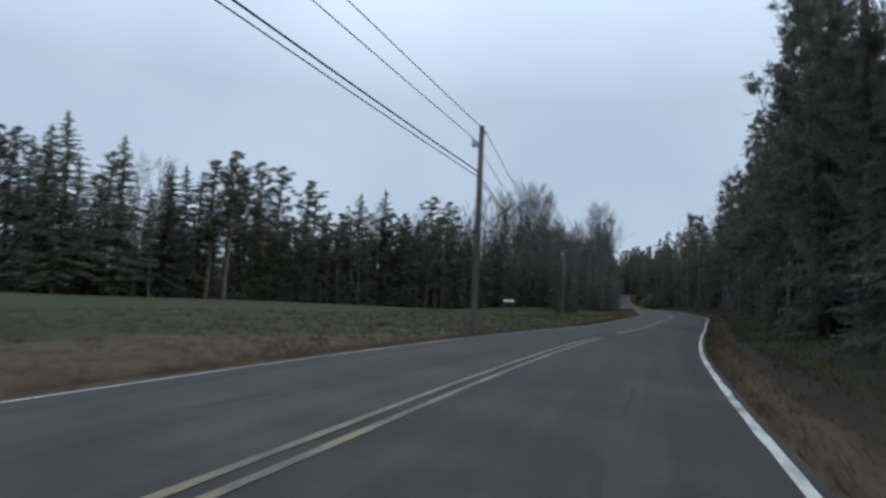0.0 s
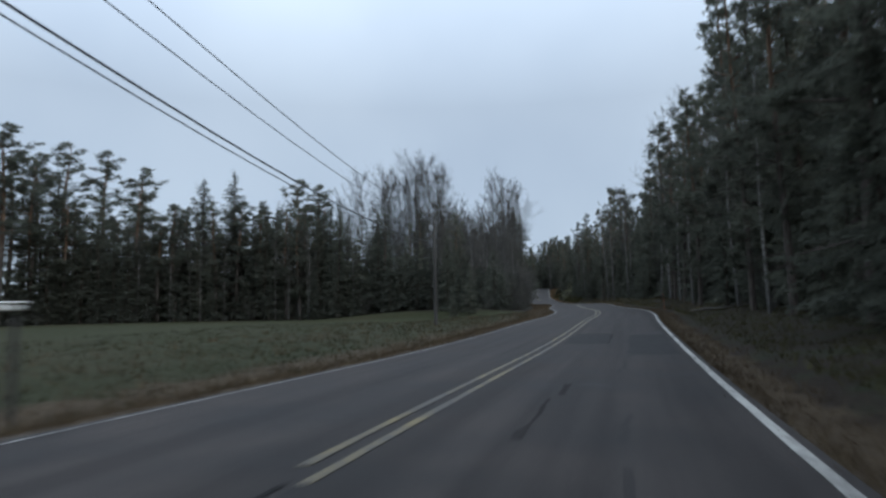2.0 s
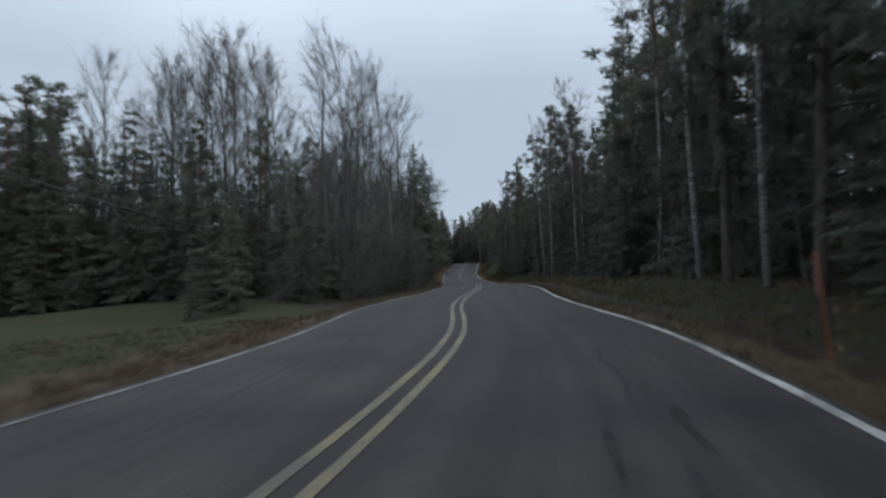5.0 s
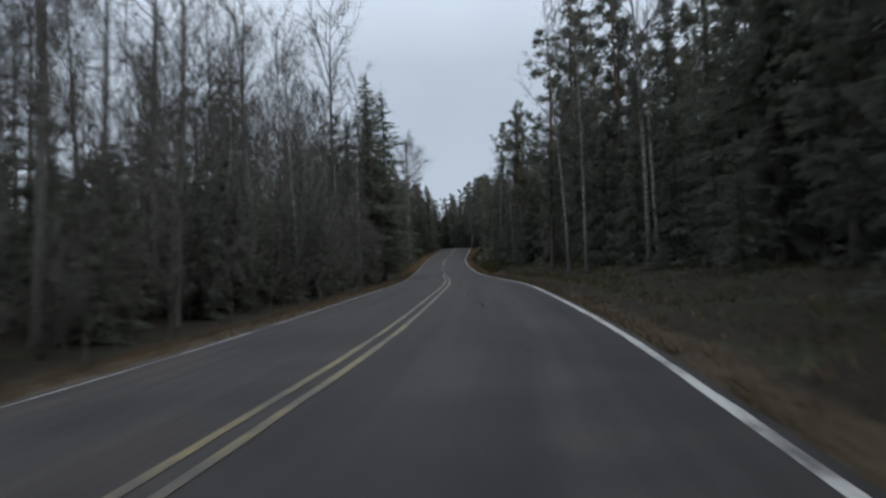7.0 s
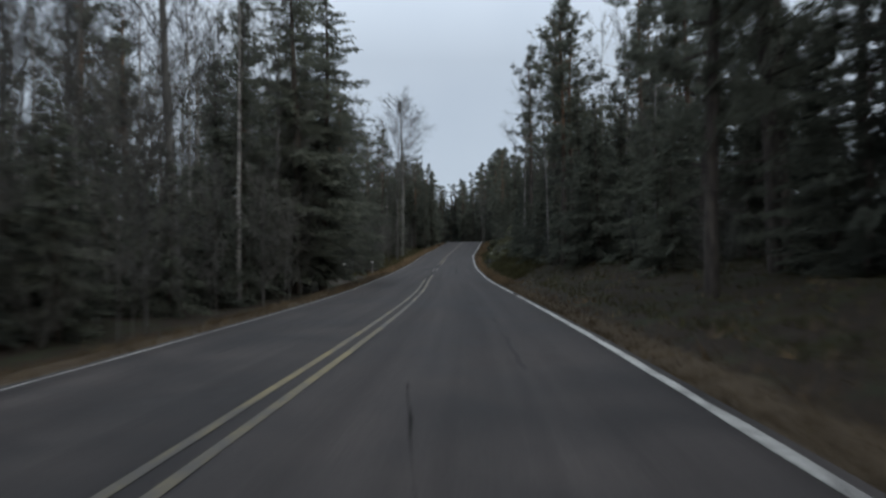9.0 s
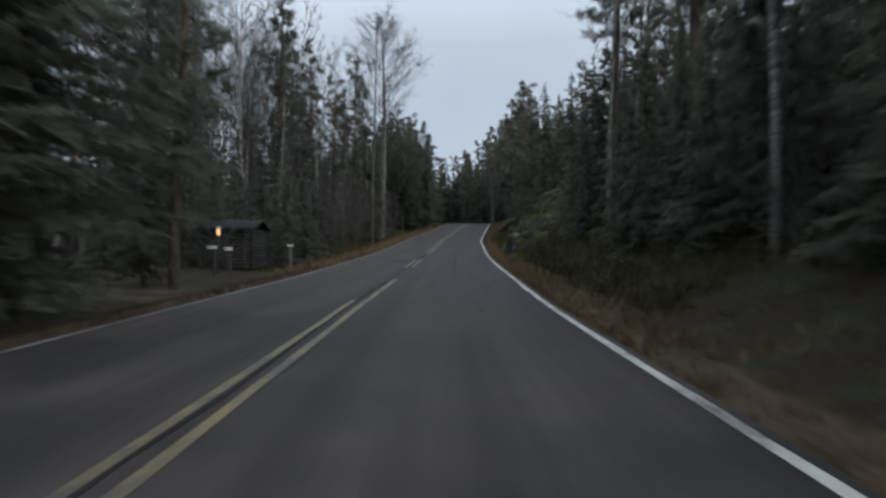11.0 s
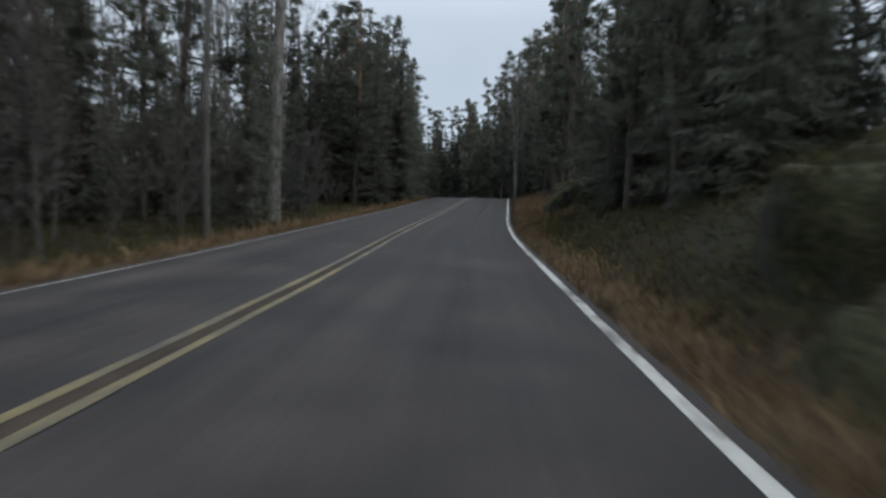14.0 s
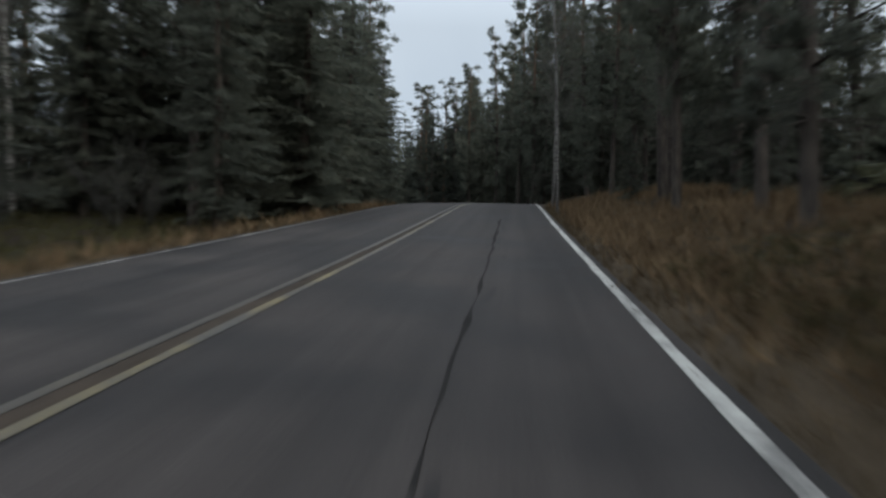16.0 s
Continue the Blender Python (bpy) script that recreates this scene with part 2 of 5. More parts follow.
M_ASPHALT = mat_asphalt()
M_PATCH = mat_simple("patched_asphalt", (0.0228, 0.0222, 0.0222), (0.0398, 0.0386, 0.0384), 30, 0.9, 0.15, 0.3, 0.008)
M_TAR = mat_simple("bitumen_joint", (0.012, 0.012, 0.012), (0.026, 0.025, 0.025), 20, 0.95, 0.08, 0.2, 0.004)
M_CRACK = mat_simple("weathered_crack", (0.012, 0.011, 0.0105), (0.027, 0.0243, 0.023), 12, 0.95, 0.08, 0.2, 0.004)
M_STAIN = mat_simple("faint_bitumen_stain", (0.019, 0.0176, 0.0168), (0.034, 0.0312, 0.0298), 9, 0.92, 0.1, 0.2, 0.004)
M_WHITE = mat_paint("worn_white_road_paint", (0.355, 0.345, 0.318), (0.055, 0.050, 0.047), 0.565)
M_FAINT = mat_paint("faded_white_road_paint", (0.270, 0.262, 0.245), (0.055, 0.050, 0.047), 0.54)
M_YELLOW = mat_paint("worn_yellow_road_paint", (0.1560, 0.1210, 0.0510), (0.0478, 0.0426, 0.0365), 0.505)
M_YELLOW_OLD = mat_paint("nearly_worn_off_yellow_paint", (0.110, 0.086, 0.042), (0.0440, 0.0375, 0.0300), 0.43)
M_DIRT = mat_simple("brown_road_dirt", (0.030, 0.0235, 0.0185), (0.056, 0.0435, 0.0335), 7, 0.95, 0.1, 0.2, 0.004)
M_GROUND = mat_ground()
M_ROCK = mat_rock(bare=0.40)
M_MOSSY = mat_rock("moss_covered_boulder", 0.34)
M_BIRCH = mat_birch()
M_PINE = mat_pine_bark()
M_SPRUCE_BARK = mat_simple("spruce_bark", (0.035, 0.028, 0.023), (0.11, 0.09, 0.075), 1.0, 0.95, 0.15, 0.6, 0.02, (10, 10, 3))
M_GREY_BARK = mat_simple("grey_bark", (0.045, 0.043, 0.040), (0.115, 0.110, 0.102), 1.0, 0.9, 0.2, 0.6, 0.02, (8, 8, 1.6))
M_PALE_BARK = mat_simple("pale_flaking_bark", (0.060, 0.058, 0.053), (0.180, 0.174, 0.162), 1.0, 0.9, 0.2, 0.7, 0.03, (6, 6, 2.2))
M_TWIG = mat_simple("bare_twigs", (0.053, 0.051, 0.048), (0.114, 0.110, 0.103), 3, 0.9, 0.15, 0, vary=0.25, thin=0.2)
M_SPRUCE = mat_simple("spruce_needles", (0.0680, 0.0745, 0.0630), (0.1260, 0.1340, 0.1110), 2.2, 0.95, 0.1, 0, vary=0.3, thin=0.55, holes=0.49)
M_PINE_N = mat_simple("pine_needles", (0.0700, 0.0755, 0.0630), (0.1290, 0.1370, 0.1120), 2.2, 0.95, 0.1, 0, vary=0.25, thin=0.55, holes=0.49)
M_DRY = mat_simple("dry_grass", (0.0418, 0.0299, 0.0181), (0.1148, 0.0849, 0.0515), 1.5, 0.9, 0.15, 0)
M_BRACKEN = mat_simple("withered_bracken", (0.076, 0.050, 0.028), (0.205, 0.140, 0.080), 1.5, 0.9, 0.15, 0)
M_HEATH = mat_simple("heath_and_moss", (0.027, 0.026, 0.011), (0.076, 0.069, 0.030), 1.2, 0.92, 0.12, 0)
M_GREEN = mat_simple("grass_blades", (0.0145, 0.0166, 0.0067), (0.0355, 0.0368, 0.0157), 1.5, 0.9, 0.15, 0)
M_POLE = mat_simple("weathered_pole_wood", (0.035, 0.033, 0.031), (0.080, 0.075, 0.070), 1.0, 0.9, 0.2, 0.4, 0.01, (14, 14, 1.2))
M_CABLE = mat_simple("black_cable", (0.018, 0.018, 0.02), (0.035, 0.035, 0.038), 4, 0.6, 0.3, 0)
M_STEEL = mat_simple("galvanised_steel", (0.20, 0.21, 0.22), (0.36, 0.37, 0.38), 6, 0.5, 0.5, 0.1, 0.003)
M_OFFWHITE = mat_simple("off_white_sheet", (0.62, 0.61, 0.57), (0.78, 0.77, 0.73), 5, 0.5, 0.4, 0.05, 0.003)
M_ORANGE = mat_simple("orange_plastic", (0.19, 0.046, 0.022), (0.28, 0.068, 0.030), 5, 0.6, 0.3, 0.05, 0.002)
M_DARKWOOD = mat_simple("dark_tarred_boards", (0.020, 0.020, 0.020), (0.038, 0.037, 0.036), 1.0, 0.85, 0.25, 0.4, 0.008, (3, 3, 18), vary=0.3)
M_ROOF = mat_simple("felt_roof", (0.012, 0.012, 0.013), (0.026, 0.026, 0.027), 18, 0.9, 0.2, 0.3, 0.01)
M_CONCRETE = mat_simple("stained_concrete", (0.085, 0.082, 0.076), (0.19, 0.185, 0.17), 7, 0.85, 0.25, 0.3, 0.01)
M_LOG = mat_simple("felled_birch_stems", (0.07, 0.062, 0.055), (0.17, 0.155, 0.137), 1.0, 0.85, 0.2, 0.4, 0.01, (4, 4, 4))
M_LAMP = bpy.data.materials.new("warm_lamp_glass")
M_LAMP.use_nodes = True
M_LAMP.node_tree.nodes["Principled BSDF"].inputs["Base Color"].default_value = (0.8, 0.5, 0.3, 1)
M_LAMP.node_tree.nodes["Principled BSDF"].inputs["Emission Color"].default_value = (1.0, 0.50, 0.22, 1)
M_LAMP.node_tree.nodes["Principled BSDF"].inputs["Emission Strength"].default_value = 1.2


# ---------------------------------------------------------------- the lie of the land
def smooth_table(pairs, spread):
    ys = np.arange(-70.0, 345.0, 1.0)
    v = np.interp(ys, [p[0] for p in pairs], [p[1] for p in pairs])
    k = np.exp(-0.5 * (np.arange(-15, 16) / spread) ** 2)
    v = np.convolve(np.pad(v, 15, mode="reflect", reflect_type="odd"), k / k.sum(), "valid")
    return lambda y: np.interp(y, ys, v)


# centre line of the road, its height, and the reach of its two lanes
road_x = smooth_table([(-70, -12.00), (-40, -8.20), (-6, -3.70), (2, -2.44), (10, -1.22), (18, 0.19), (26, 1.94), (34, 3.77), (42, 5.71), (50, 7.58), (58, 9.43), (66, 11.55), (74, 12.98), (82, 13.20), (90, 14.07), (98, 15.27), (107, 16.11), (116, 16.86), (125, 17.37), (134, 17.72), (143, 17.94), (152, 18.02), (161, 18.32), (170, 18.58), (179, 18.96), (188, 19.44), (197, 19.84), (206, 20.59), (215, 21.59), (224, 22.52), (233, 23.50), (242, 24.56), (247, 24.75), (252, 24.60), (258, 23.90), (264, 22.60), (270, 20.70), (276, 18.20), (284, 14.00), (294, 8.00), (310, -3.00), (345, -30.00)], 2.5)
road_z = smooth_table([(-70, -0.30), (-6, -0.41), (2, -0.37), (10, -0.33), (18, -0.32), (26, -0.31), (34, -0.32), (42, -0.32), (50, -0.21), (58, -0.03), (66, 0.11), (74, 0.29), (82, 0.48), (90, 0.58), (98, 0.68), (107, 0.79), (116, 0.86), (125, 0.83), (134, 0.81), (143, 0.83), (152, 0.95), (161, 1.14), (170, 1.36), (179, 1.66), (188, 2.07), (197, 2.56), (206, 3.15), (215, 3.83), (224, 4.58), (233, 5.38), (242, 5.90), (248, 6.14), (256, 6.07), (275, 5.09), (300, 3.91), (345, 2.13)], 3.0)
lane_left = smooth_table([(-70, 3.40), (-6, 3.26), (2, 3.30), (10, 3.30), (18, 3.27), (26, 3.24), (34, 3.20), (42, 3.15), (50, 3.11), (58, 3.08), (66, 3.05), (74, 3.00), (82, 2.93), (90, 2.84), (98, 2.78), (107, 2.78), (116, 2.83), (125, 2.91), (134, 2.98), (143, 3.03), (152, 3.05), (161, 3.04), (170, 3.09), (179, 3.14), (188, 3.16), (197, 3.20), (206, 3.22), (215, 3.19), (224, 3.12), (233, 3.05), (242, 2.99), (345, 3.00)], 3.0)
edge_left = smooth_table([(-70, 0.02), (-6, -0.00), (2, 0.01), (10, 0.01), (18, 0.00), (26, -0.00), (34, -0.01), (42, -0.02), (50, -0.03), (58, -0.03), (66, -0.04), (74, -0.04), (82, -0.06), (90, -0.07), (98, -0.09), (107, -0.09), (116, -0.08), (125, -0.06), (134, -0.05), (143, -0.04), (152, -0.04), (161, -0.05), (170, -0.04), (179, -0.03), (188, -0.03), (197, -0.02), (206, -0.01), (215, -0.01), (224, -0.03), (233, -0.04), (242, -0.05), (345, -0.06)], 3.0)
edge_right = smooth_table([(-70, -0.03), (-6, -0.04), (2, -0.04), (10, -0.05), (18, -0.05), (26, -0.05), (34, -0.05), (42, -0.04), (50, -0.03), (58, -0.01), (66, -0.01), (74, -0.02), (82, -0.03), (90, -0.02), (98, -0.01), (107, -0.01), (116, -0.01), (125, -0.02), (134, -0.03), (143, -0.03), (152, -0.04), (161, -0.03), (170, -0.03), (179, -0.03), (188, -0.03), (197, -0.03), (206, -0.04), (215, -0.04), (224, -0.03), (233, -0.03), (242, -0.03), (345, -0.03)], 3.0)
bank_right = smooth_table([(-70, 0.8), (60, 0.8), (110, 0.9), (135, 1.3), (150, 2.2), (163, 4.4), (184, 4.8), (191, 2.4), (200, 1.3), (230, 1.2), (345, 1.5)], 3.0)
LANE_RIGHT, SHOULDER = 3.51, 0.16


def road_surface(u, y):
    """Height of the asphalt at u metres to the right of the centre line."""
    left = np.clip(-u / lane_left(y), 0, 1.25)
    right = np.clip(u / LANE_RIGHT, 0, 1.25)
    return road_z(y) + edge_left(y) * left + edge_right(y) * right


def forest_line(x):
    """The far edge of the meadow: how far along the road's way the wood begins, for each x left of the road."""
    return np.interp(x, [-200, -140, -100, -78, -62, -51, -30, -12, 2, 9, 12], [48, 55, 66, 78, 92, 108, 113, 108, 98, 91, 86])


def wave(x, y, seed=0.0):
    return (np.sin(x * 0.31 + y * 0.17 + seed) * np.cos(y * 0.23 - x * 0.11 + 1.7 * seed) * 0.6
            + np.sin(x * 0.83 - y * 0.71 + 2.1 * seed) * np.cos(x * 0.47 + y * 0.9 - seed) * 0.3
            + np.sin(x * 2.1 + y * 1.7 + seed) * np.sin(y * 2.4 - x * 1.3) * 0.1)


def smoothstep(a, b, v):
    t = np.clip((v - a) / (b - a), 0, 1)
    return t * t * (3 - 2 * t)


def land(x, y):
    """Height of the ground."""
    x, y = np.asarray(x, float), np.asarray(y, float)
    yc = np.clip(y, -70, 344)
    u = x - road_x(yc)
    zr = road_z(yc)
    dl = -u - lane_left(yc) - SHOULDER
    dr = u - LANE_RIGHT - SHOULDER
    out_l, out_r = np.maximum(dl, 0), np.maximum(dr, 0)
    open_field = smoothstep(2, -6, y - forest_line(x))
    left = edge_left(yc) - 0.05 - 0.38 * smoothstep(0.2, 2.6, out_l) + 0.22 * smoothstep(3, 8, out_l) * (1 - open_field)
    left = left + (1 - open_field) * (0.012 * out_l) + 0.10 * wave(x, y, 1) * smoothstep(2, 8, out_l)
    level = -0.62 + 0.10 * wave(x * 0.35, y * 0.35, 4)
    to_level = np.maximum(smoothstep(2, 14, out_l) * open_field, smoothstep(10, 34, out_l) * smoothstep(165, 115, y))
    left_z = (zr + left) * (1 - to_level) + level * to_level
    hill = bank_right(yc)
    right = edge_right(yc) - 0.08 + 0.10 * smoothstep(0.6, 1.6, out_r) + hill * (0.55 * smoothstep(0.8, 4.5, out_r) + 0.45 * smoothstep(3, 13, out_r))
    right = right + 0.16 * wave(x, y, 2) * smoothstep(1, 5, out_r) + 0.02 * np.minimum(out_r, 60)
    z = np.where(u < 0, left_z, zr + right)
    on_road = (dl < 0) & (dr < 0)
    z = np.where(on_road, road_surface(u, yc) - 0.14, z)
    return z


# ---------------------------------------------------------------- mesh helpers
class Soup:
    """Vertices and faces gathered for one mesh."""

    def __init__(self):
        self.v, self.f, self.n = [], [], 0

    def add(self, verts, faces):
        verts = np.asarray(verts, float).reshape(-1, 3)
        self.v.append(verts)
        for f in faces:
            self.f.append(np.asarray(f, int).reshape(len(f), -1) + self.n)
        self.n += len(verts)

    def tube(self, pts, radii, sides=6, cap=True):
        pts, radii = np.asarray(pts, float), np.asarray(radii, float)
        way = np.gradient(pts, axis=0)
        way /= np.linalg.norm(way, axis=1)[:, None] + 1e-9
        ref = np.where(np.abs(way[:, 2:3]) > 0.9, [[1.0, 0, 0]], [[0, 0, 1.0]])
        a = np.cross(way, ref)
        a /= np.linalg.norm(a, axis=1)[:, None] + 1e-9
        b = np.cross(way, a)
        ang = np.linspace(0, 2 * np.pi, sides, endpoint=False)
        ring = pts[:, None] + radii[:, None, None] * (np.cos(ang)[None, :, None] * a[:, None] + np.sin(ang)[None, :, None] * b[:, None])
        k, faces = len(pts), []
        i = np.arange(k - 1)[:, None] * sides
        j = np.arange(sides)[None]
        quads = np.stack([i + j, i + (j + 1) % sides, i + sides + (j + 1) % sides, i + sides + j], -1).reshape(-1, 4)
        self.add(ring.reshape(-1, 3), [quads])
        if cap and radii[-1] > 0.004:
            self.f.append(np.array([[self.n - sides + q for q in range(sides)]]))
        return self

    def slivers(self, base, way, width, rng):
        """One thin triangle for each base point, as long as its way."""
        base, way = np.asarray(base, float), np.asarray(way, float)
        side = np.cross(way, rng.normal(size=way.shape))
        side /= np.linalg.norm(side, axis=1)[:, None] + 1e-9
        w = np.broadcast_to(np.asarray(width, float), (len(base),))[:, None] * 0.5
        v = np.stack([base - side * w, base + side * w, base + way], 1).reshape(-1, 3)
        self.add(v, [np.arange(len(v)).reshape(-1, 3)])
        return self

    def box(self, x0, x1, y0, y1, z0, z1):
        v = [(x, y, z) for x in (x0, x1) for y in (y0, y1) for z in (z0, z1)]
        self.add(v, [np.array([(0, 1, 3, 2), (4, 6, 7, 5), (0, 4, 5, 1), (2, 3, 7, 6), (0, 2, 6, 4), (1, 5, 7, 3)])])
        return self

    def arrays(self):
        return np.concatenate(self.v), self.f

    def mesh(self, name, mat, smooth=False):
        v = np.concatenate(self.v)
        loops = np.concatenate([f.ravel() for f in self.f])
        sizes = np.concatenate([np.full(len(f), f.shape[1]) for f in self.f])
        me = bpy.data.meshes.new(name)
        me.vertices.add(len(v))
        me.vertices.foreach_set("co", v.astype(np.float32).ravel())
        me.loops.add(len(loops))
        me.loops.foreach_set("vertex_index", loops.astype(np.int32))
        me.polygons.add(len(sizes))
        me.polygons.foreach_set("loop_start", np.r_[0, np.cumsum(sizes)[:-1]].astype(np.int32))
        me.polygons.foreach_set("loop_total", sizes.astype(np.int32))
        me.materials.append(mat)
        if smooth:
            me.polygons.foreach_set("use_smooth", np.ones(len(sizes), bool))
        me.update(calc_edges=True)
        me.validate()
        return me


def part(name, soup, mat, parent=None, label="", smooth=False, bevel=0.0):
    """Links what a Soup (or a bmesh) holds as one mesh object, under parent if given."""
    if isinstance(soup, Soup):
        me = soup.mesh(name, mat, smooth)
    else:
        me = bpy.data.meshes.new(name)
        soup.to_mesh(me)
        soup.free()
        me.materials.append(mat)
    ob = new(name, me)
    ob.parent = parent
    if label:
        tagged(ob, label)
    if bevel:
        md = ob.modifiers.new("edges", "BEVEL")
        md.width, md.segments = bevel, 2
    return ob


def give_vectors(ob, name, values):
    at = ob.data.attributes.new(name, "FLOAT_VECTOR", "POINT")
    at.data.foreach_set("vector", np.asarray(values, np.float32).ravel())


def grid_faces(rows, cols):
    i = np.arange(rows - 1)[:, None] * cols + np.arange(cols - 1)[None]
    return np.stack([i, i + 1, i + cols + 1, i + cols], -1).reshape(-1, 4)


# ---------------------------------------------------------------- ground and road
def build_ground():
    us = np.r_[-1500, -700, -350, -220, -160, -120, -95, np.arange(-80, -44, 4), np.arange(-44, -22, 2), np.arange(-22, -9, 0.9), np.arange(-9, 9.01, 0.45),
               np.arange(9.5, 24, 0.9), np.arange(24, 44, 2.5), np.arange(46, 80, 5), 95, 120, 160, 220, 350, 700, 1500]
    ys = np.r_[-1500, -600, -250, -120, np.arange(-70, -20, 5), np.arange(-20, 262, 1.2), np.arange(262, 345, 4), 380, 450, 600, 900, 2200]
    yy, uu = np.meshgrid(ys, us, indexing="ij")
    xx = road_x(np.clip(yy, -70, 344)) + uu
    zz = land(xx, yy)
    s = Soup()
    s.add(np.stack([xx, yy, zz], -1).reshape(-1, 3), [grid_faces(len(ys), len(us))])
    ob = part("ground", s, M_GROUND, smooth=True)
    dl = -uu - lane_left(np.clip(yy, -70, 344)) - SHOULDER
    dr = uu - LANE_RIGHT - SHOULDER
    d = np.where(uu < 0, dl, dr)
    meadow = ((uu < 0) & (dl > 0.8)) * smoothstep(1.5, -1.5, yy - forest_line(xx))
    wide = np.where(uu < 0, np.interp(yy, [0, 16, 32, 86, 92], [13, 11, 5.5, 4.0, 1.6]), np.where(yy < 75, 1.0, np.where(yy < 195, 0.95, 1.35)))
    verge = smoothstep(1.25, 0.4, d / wide) * (d > -0.4)
    gravel = smoothstep(0.45, 0.1, d) * (d > -0.6)
    apron = ((uu < 0) & (dl > -0.5) & (dl < 7)) * np.maximum(smoothstep(2.2, 1.2, np.abs(yy - 29.6)), smoothstep(3.6, 2.4, np.abs(yy - 158.5)))
    give_vectors(ob, "cover", np.stack([meadow, verge * (1 - apron), np.maximum(gravel * 0.75, apron * np.where(yy < 90, 0.5, 0.42))], -1).reshape(-1, 3))
    tagged(ob, "rough ground of meadow, dry verge and forest litter", "ground", kind="structure")
    return ob


def strip(name, mat, y0, y1, u_a, u_b, lift, step=1.0, cols=2, thick=0.0, wob=0.0, seed=1):
    """A band of the road between two distances from the centre line (numbers or functions of y), laid on the asphalt."""
    rng = np.random.default_rng(seed)
    ys = np.linspace(y0, y1, max(2, int((y1 - y0) / step) + 1))
    fa = u_a(ys) if callable(u_a) else np.full(len(ys), float(u_a))
    fb = u_b(ys) if callable(u_b) else np.full(len(ys), float(u_b))
    if wob:
        fa, fb = fa + rng.normal(0, wob, len(ys)), fb + rng.normal(0, wob, len(ys))
    k = np.linspace(0, 1, cols)[None]
    uu = fa[:, None] * (1 - k) + fb[:, None] * k
    yy = np.repeat(ys[:, None], cols, 1)
    top = np.stack([road_x(yy) + uu, yy, road_surface(uu, yy) + lift], -1)
    s = Soup()
    s.add(top.reshape(-1, 3), [grid_faces(len(ys), cols)])
    if thick:
        skirt_l = np.concatenate([top[:, 0], top[:, 0] + [-0.06, 0, -thick]])
        skirt_r = np.concatenate([top[:, -1] + [0.06, 0, -thick], top[:, -1]])
        n = len(ys)
        i = np.arange(n - 1)
        q = np.stack([i + n, i, i + 1, i + n + 1], -1)
        s.add(skirt_l, [q])
        s.add(skirt_r, [q])
    ob = part(name, s, mat, smooth=True)
    if name == "road":
        lanes = np.stack([uu, yy, 0 * uu], -1).reshape(-1, 3)
        extra = len(ob.data.vertices) - len(lanes)
        give_vectors(ob, "lane", np.concatenate([lanes, np.zeros((extra, 3))]))
    return ob


build_ground()
tagged(strip("road", M_ASPHALT, -60, 335, lambda y: -lane_left(y) - SHOULDER, LANE_RIGHT + SHOULDER, 0.0, 1.0, 19, 0.16),
       "worn grey two-lane asphalt road with sealed cracks", "road", kind="structure")
LINE = 0.095
tagged(strip("edge_line", M_FAINT, -60, 335, lambda y: -lane_left(y) - 0.027, lambda y: -lane_left(y) + 0.027, 0.006, wob=0.003), "worn white painted edge line on asphalt", "road marking", kind="structure")
for y0, y1 in ((-60, 61.0), (61.3, 137.0), (138.5, 171.2), (171.6, 174.6), (174.9, 335)):
    tagged(strip("edge_line", M_WHITE, y0, y1, LANE_RIGHT - 0.056, LANE_RIGHT + 0.056, 0.006, 0.7, wob=0.006), "broad white painted edge line, flaking", "road marking", kind="structure")
for u0, spans in ((-0.125, ((-60, 24.5), (29.5, 152.5), (164.5, 171.0), (178.8, 203.0), (203.0, 330))), (0.125, ((-60, 24.0), (29.0, 158.4), (165.0, 171.6), (178.5, 330)))):
    for y0, y1 in spans:
        tagged(strip("centre_line", M_YELLOW_OLD if u0 < 0 and y0 > 200 else M_YELLOW, y0, y1, u0 - LINE / 2, u0 + LINE / 2, 0.006, wob=0.005), "worn yellow painted centre line", "road marking", kind="structure")
tagged(strip("road_dirt", M_DIRT, 179.0, 226.0, -0.07, 0.07, 0.004, 0.9, wob=0.012, seed=15), "brown dirt caught between the centre lines", "road dirt", kind="structure")
tagged(strip("bitumen_joint", M_TAR, 24.5, 29.0, -0.018, 0.018, 0.004, 1.2, wob=0.012), "black sealed joint between the lanes", "road seam", kind="structure")
tagged(strip("bitumen_joint", M_TAR, 142.0, 164.5, -0.075, -0.02, 0.005, 1.6, wob=0.016, seed=4), "black sealed joint between the lanes", "road seam", kind="structure")
tagged(strip("bitumen_joint", M_TAR, 171.0, 178.6, -0.03, 0.008, 0.005, 1.4, wob=0.014, seed=5), "black sealed joint between the lanes", "road seam", kind="structure")
tagged(strip("bitumen_joint", M_CRACK, 161.0, 174.0, 1.725, 1.75, 0.005, 1.5, wob=0.014, seed=6), "long black sealed crack in the lane", "road seam", kind="structure")
tagged(strip("bitumen_joint", M_CRACK, 207.0, 224.0, 1.98, 2.012, 0.005, 0.6, wob=0.02, seed=7), "long black sealed crack in the lane", "road seam", kind="structure")
tagged(strip("bitumen_joint", M_CRACK, 104.0, 121.0, lambda y: 1.25 + 0.25 * np.sin(y * 0.5), lambda y: 1.262 + 0.25 * np.sin(y * 0.5), 0.005, 0.45, wob=0.012, seed=13), "wandering black sealed crack in the lane", "road seam", kind="structure")
tagged(strip("bitumen_joint", M_TAR, 42.9, 47.6, 1.54, 1.575, 0.009, 0.7, wob=0.012, seed=11), "black sealed edge of an asphalt patch", "road seam", kind="structure")
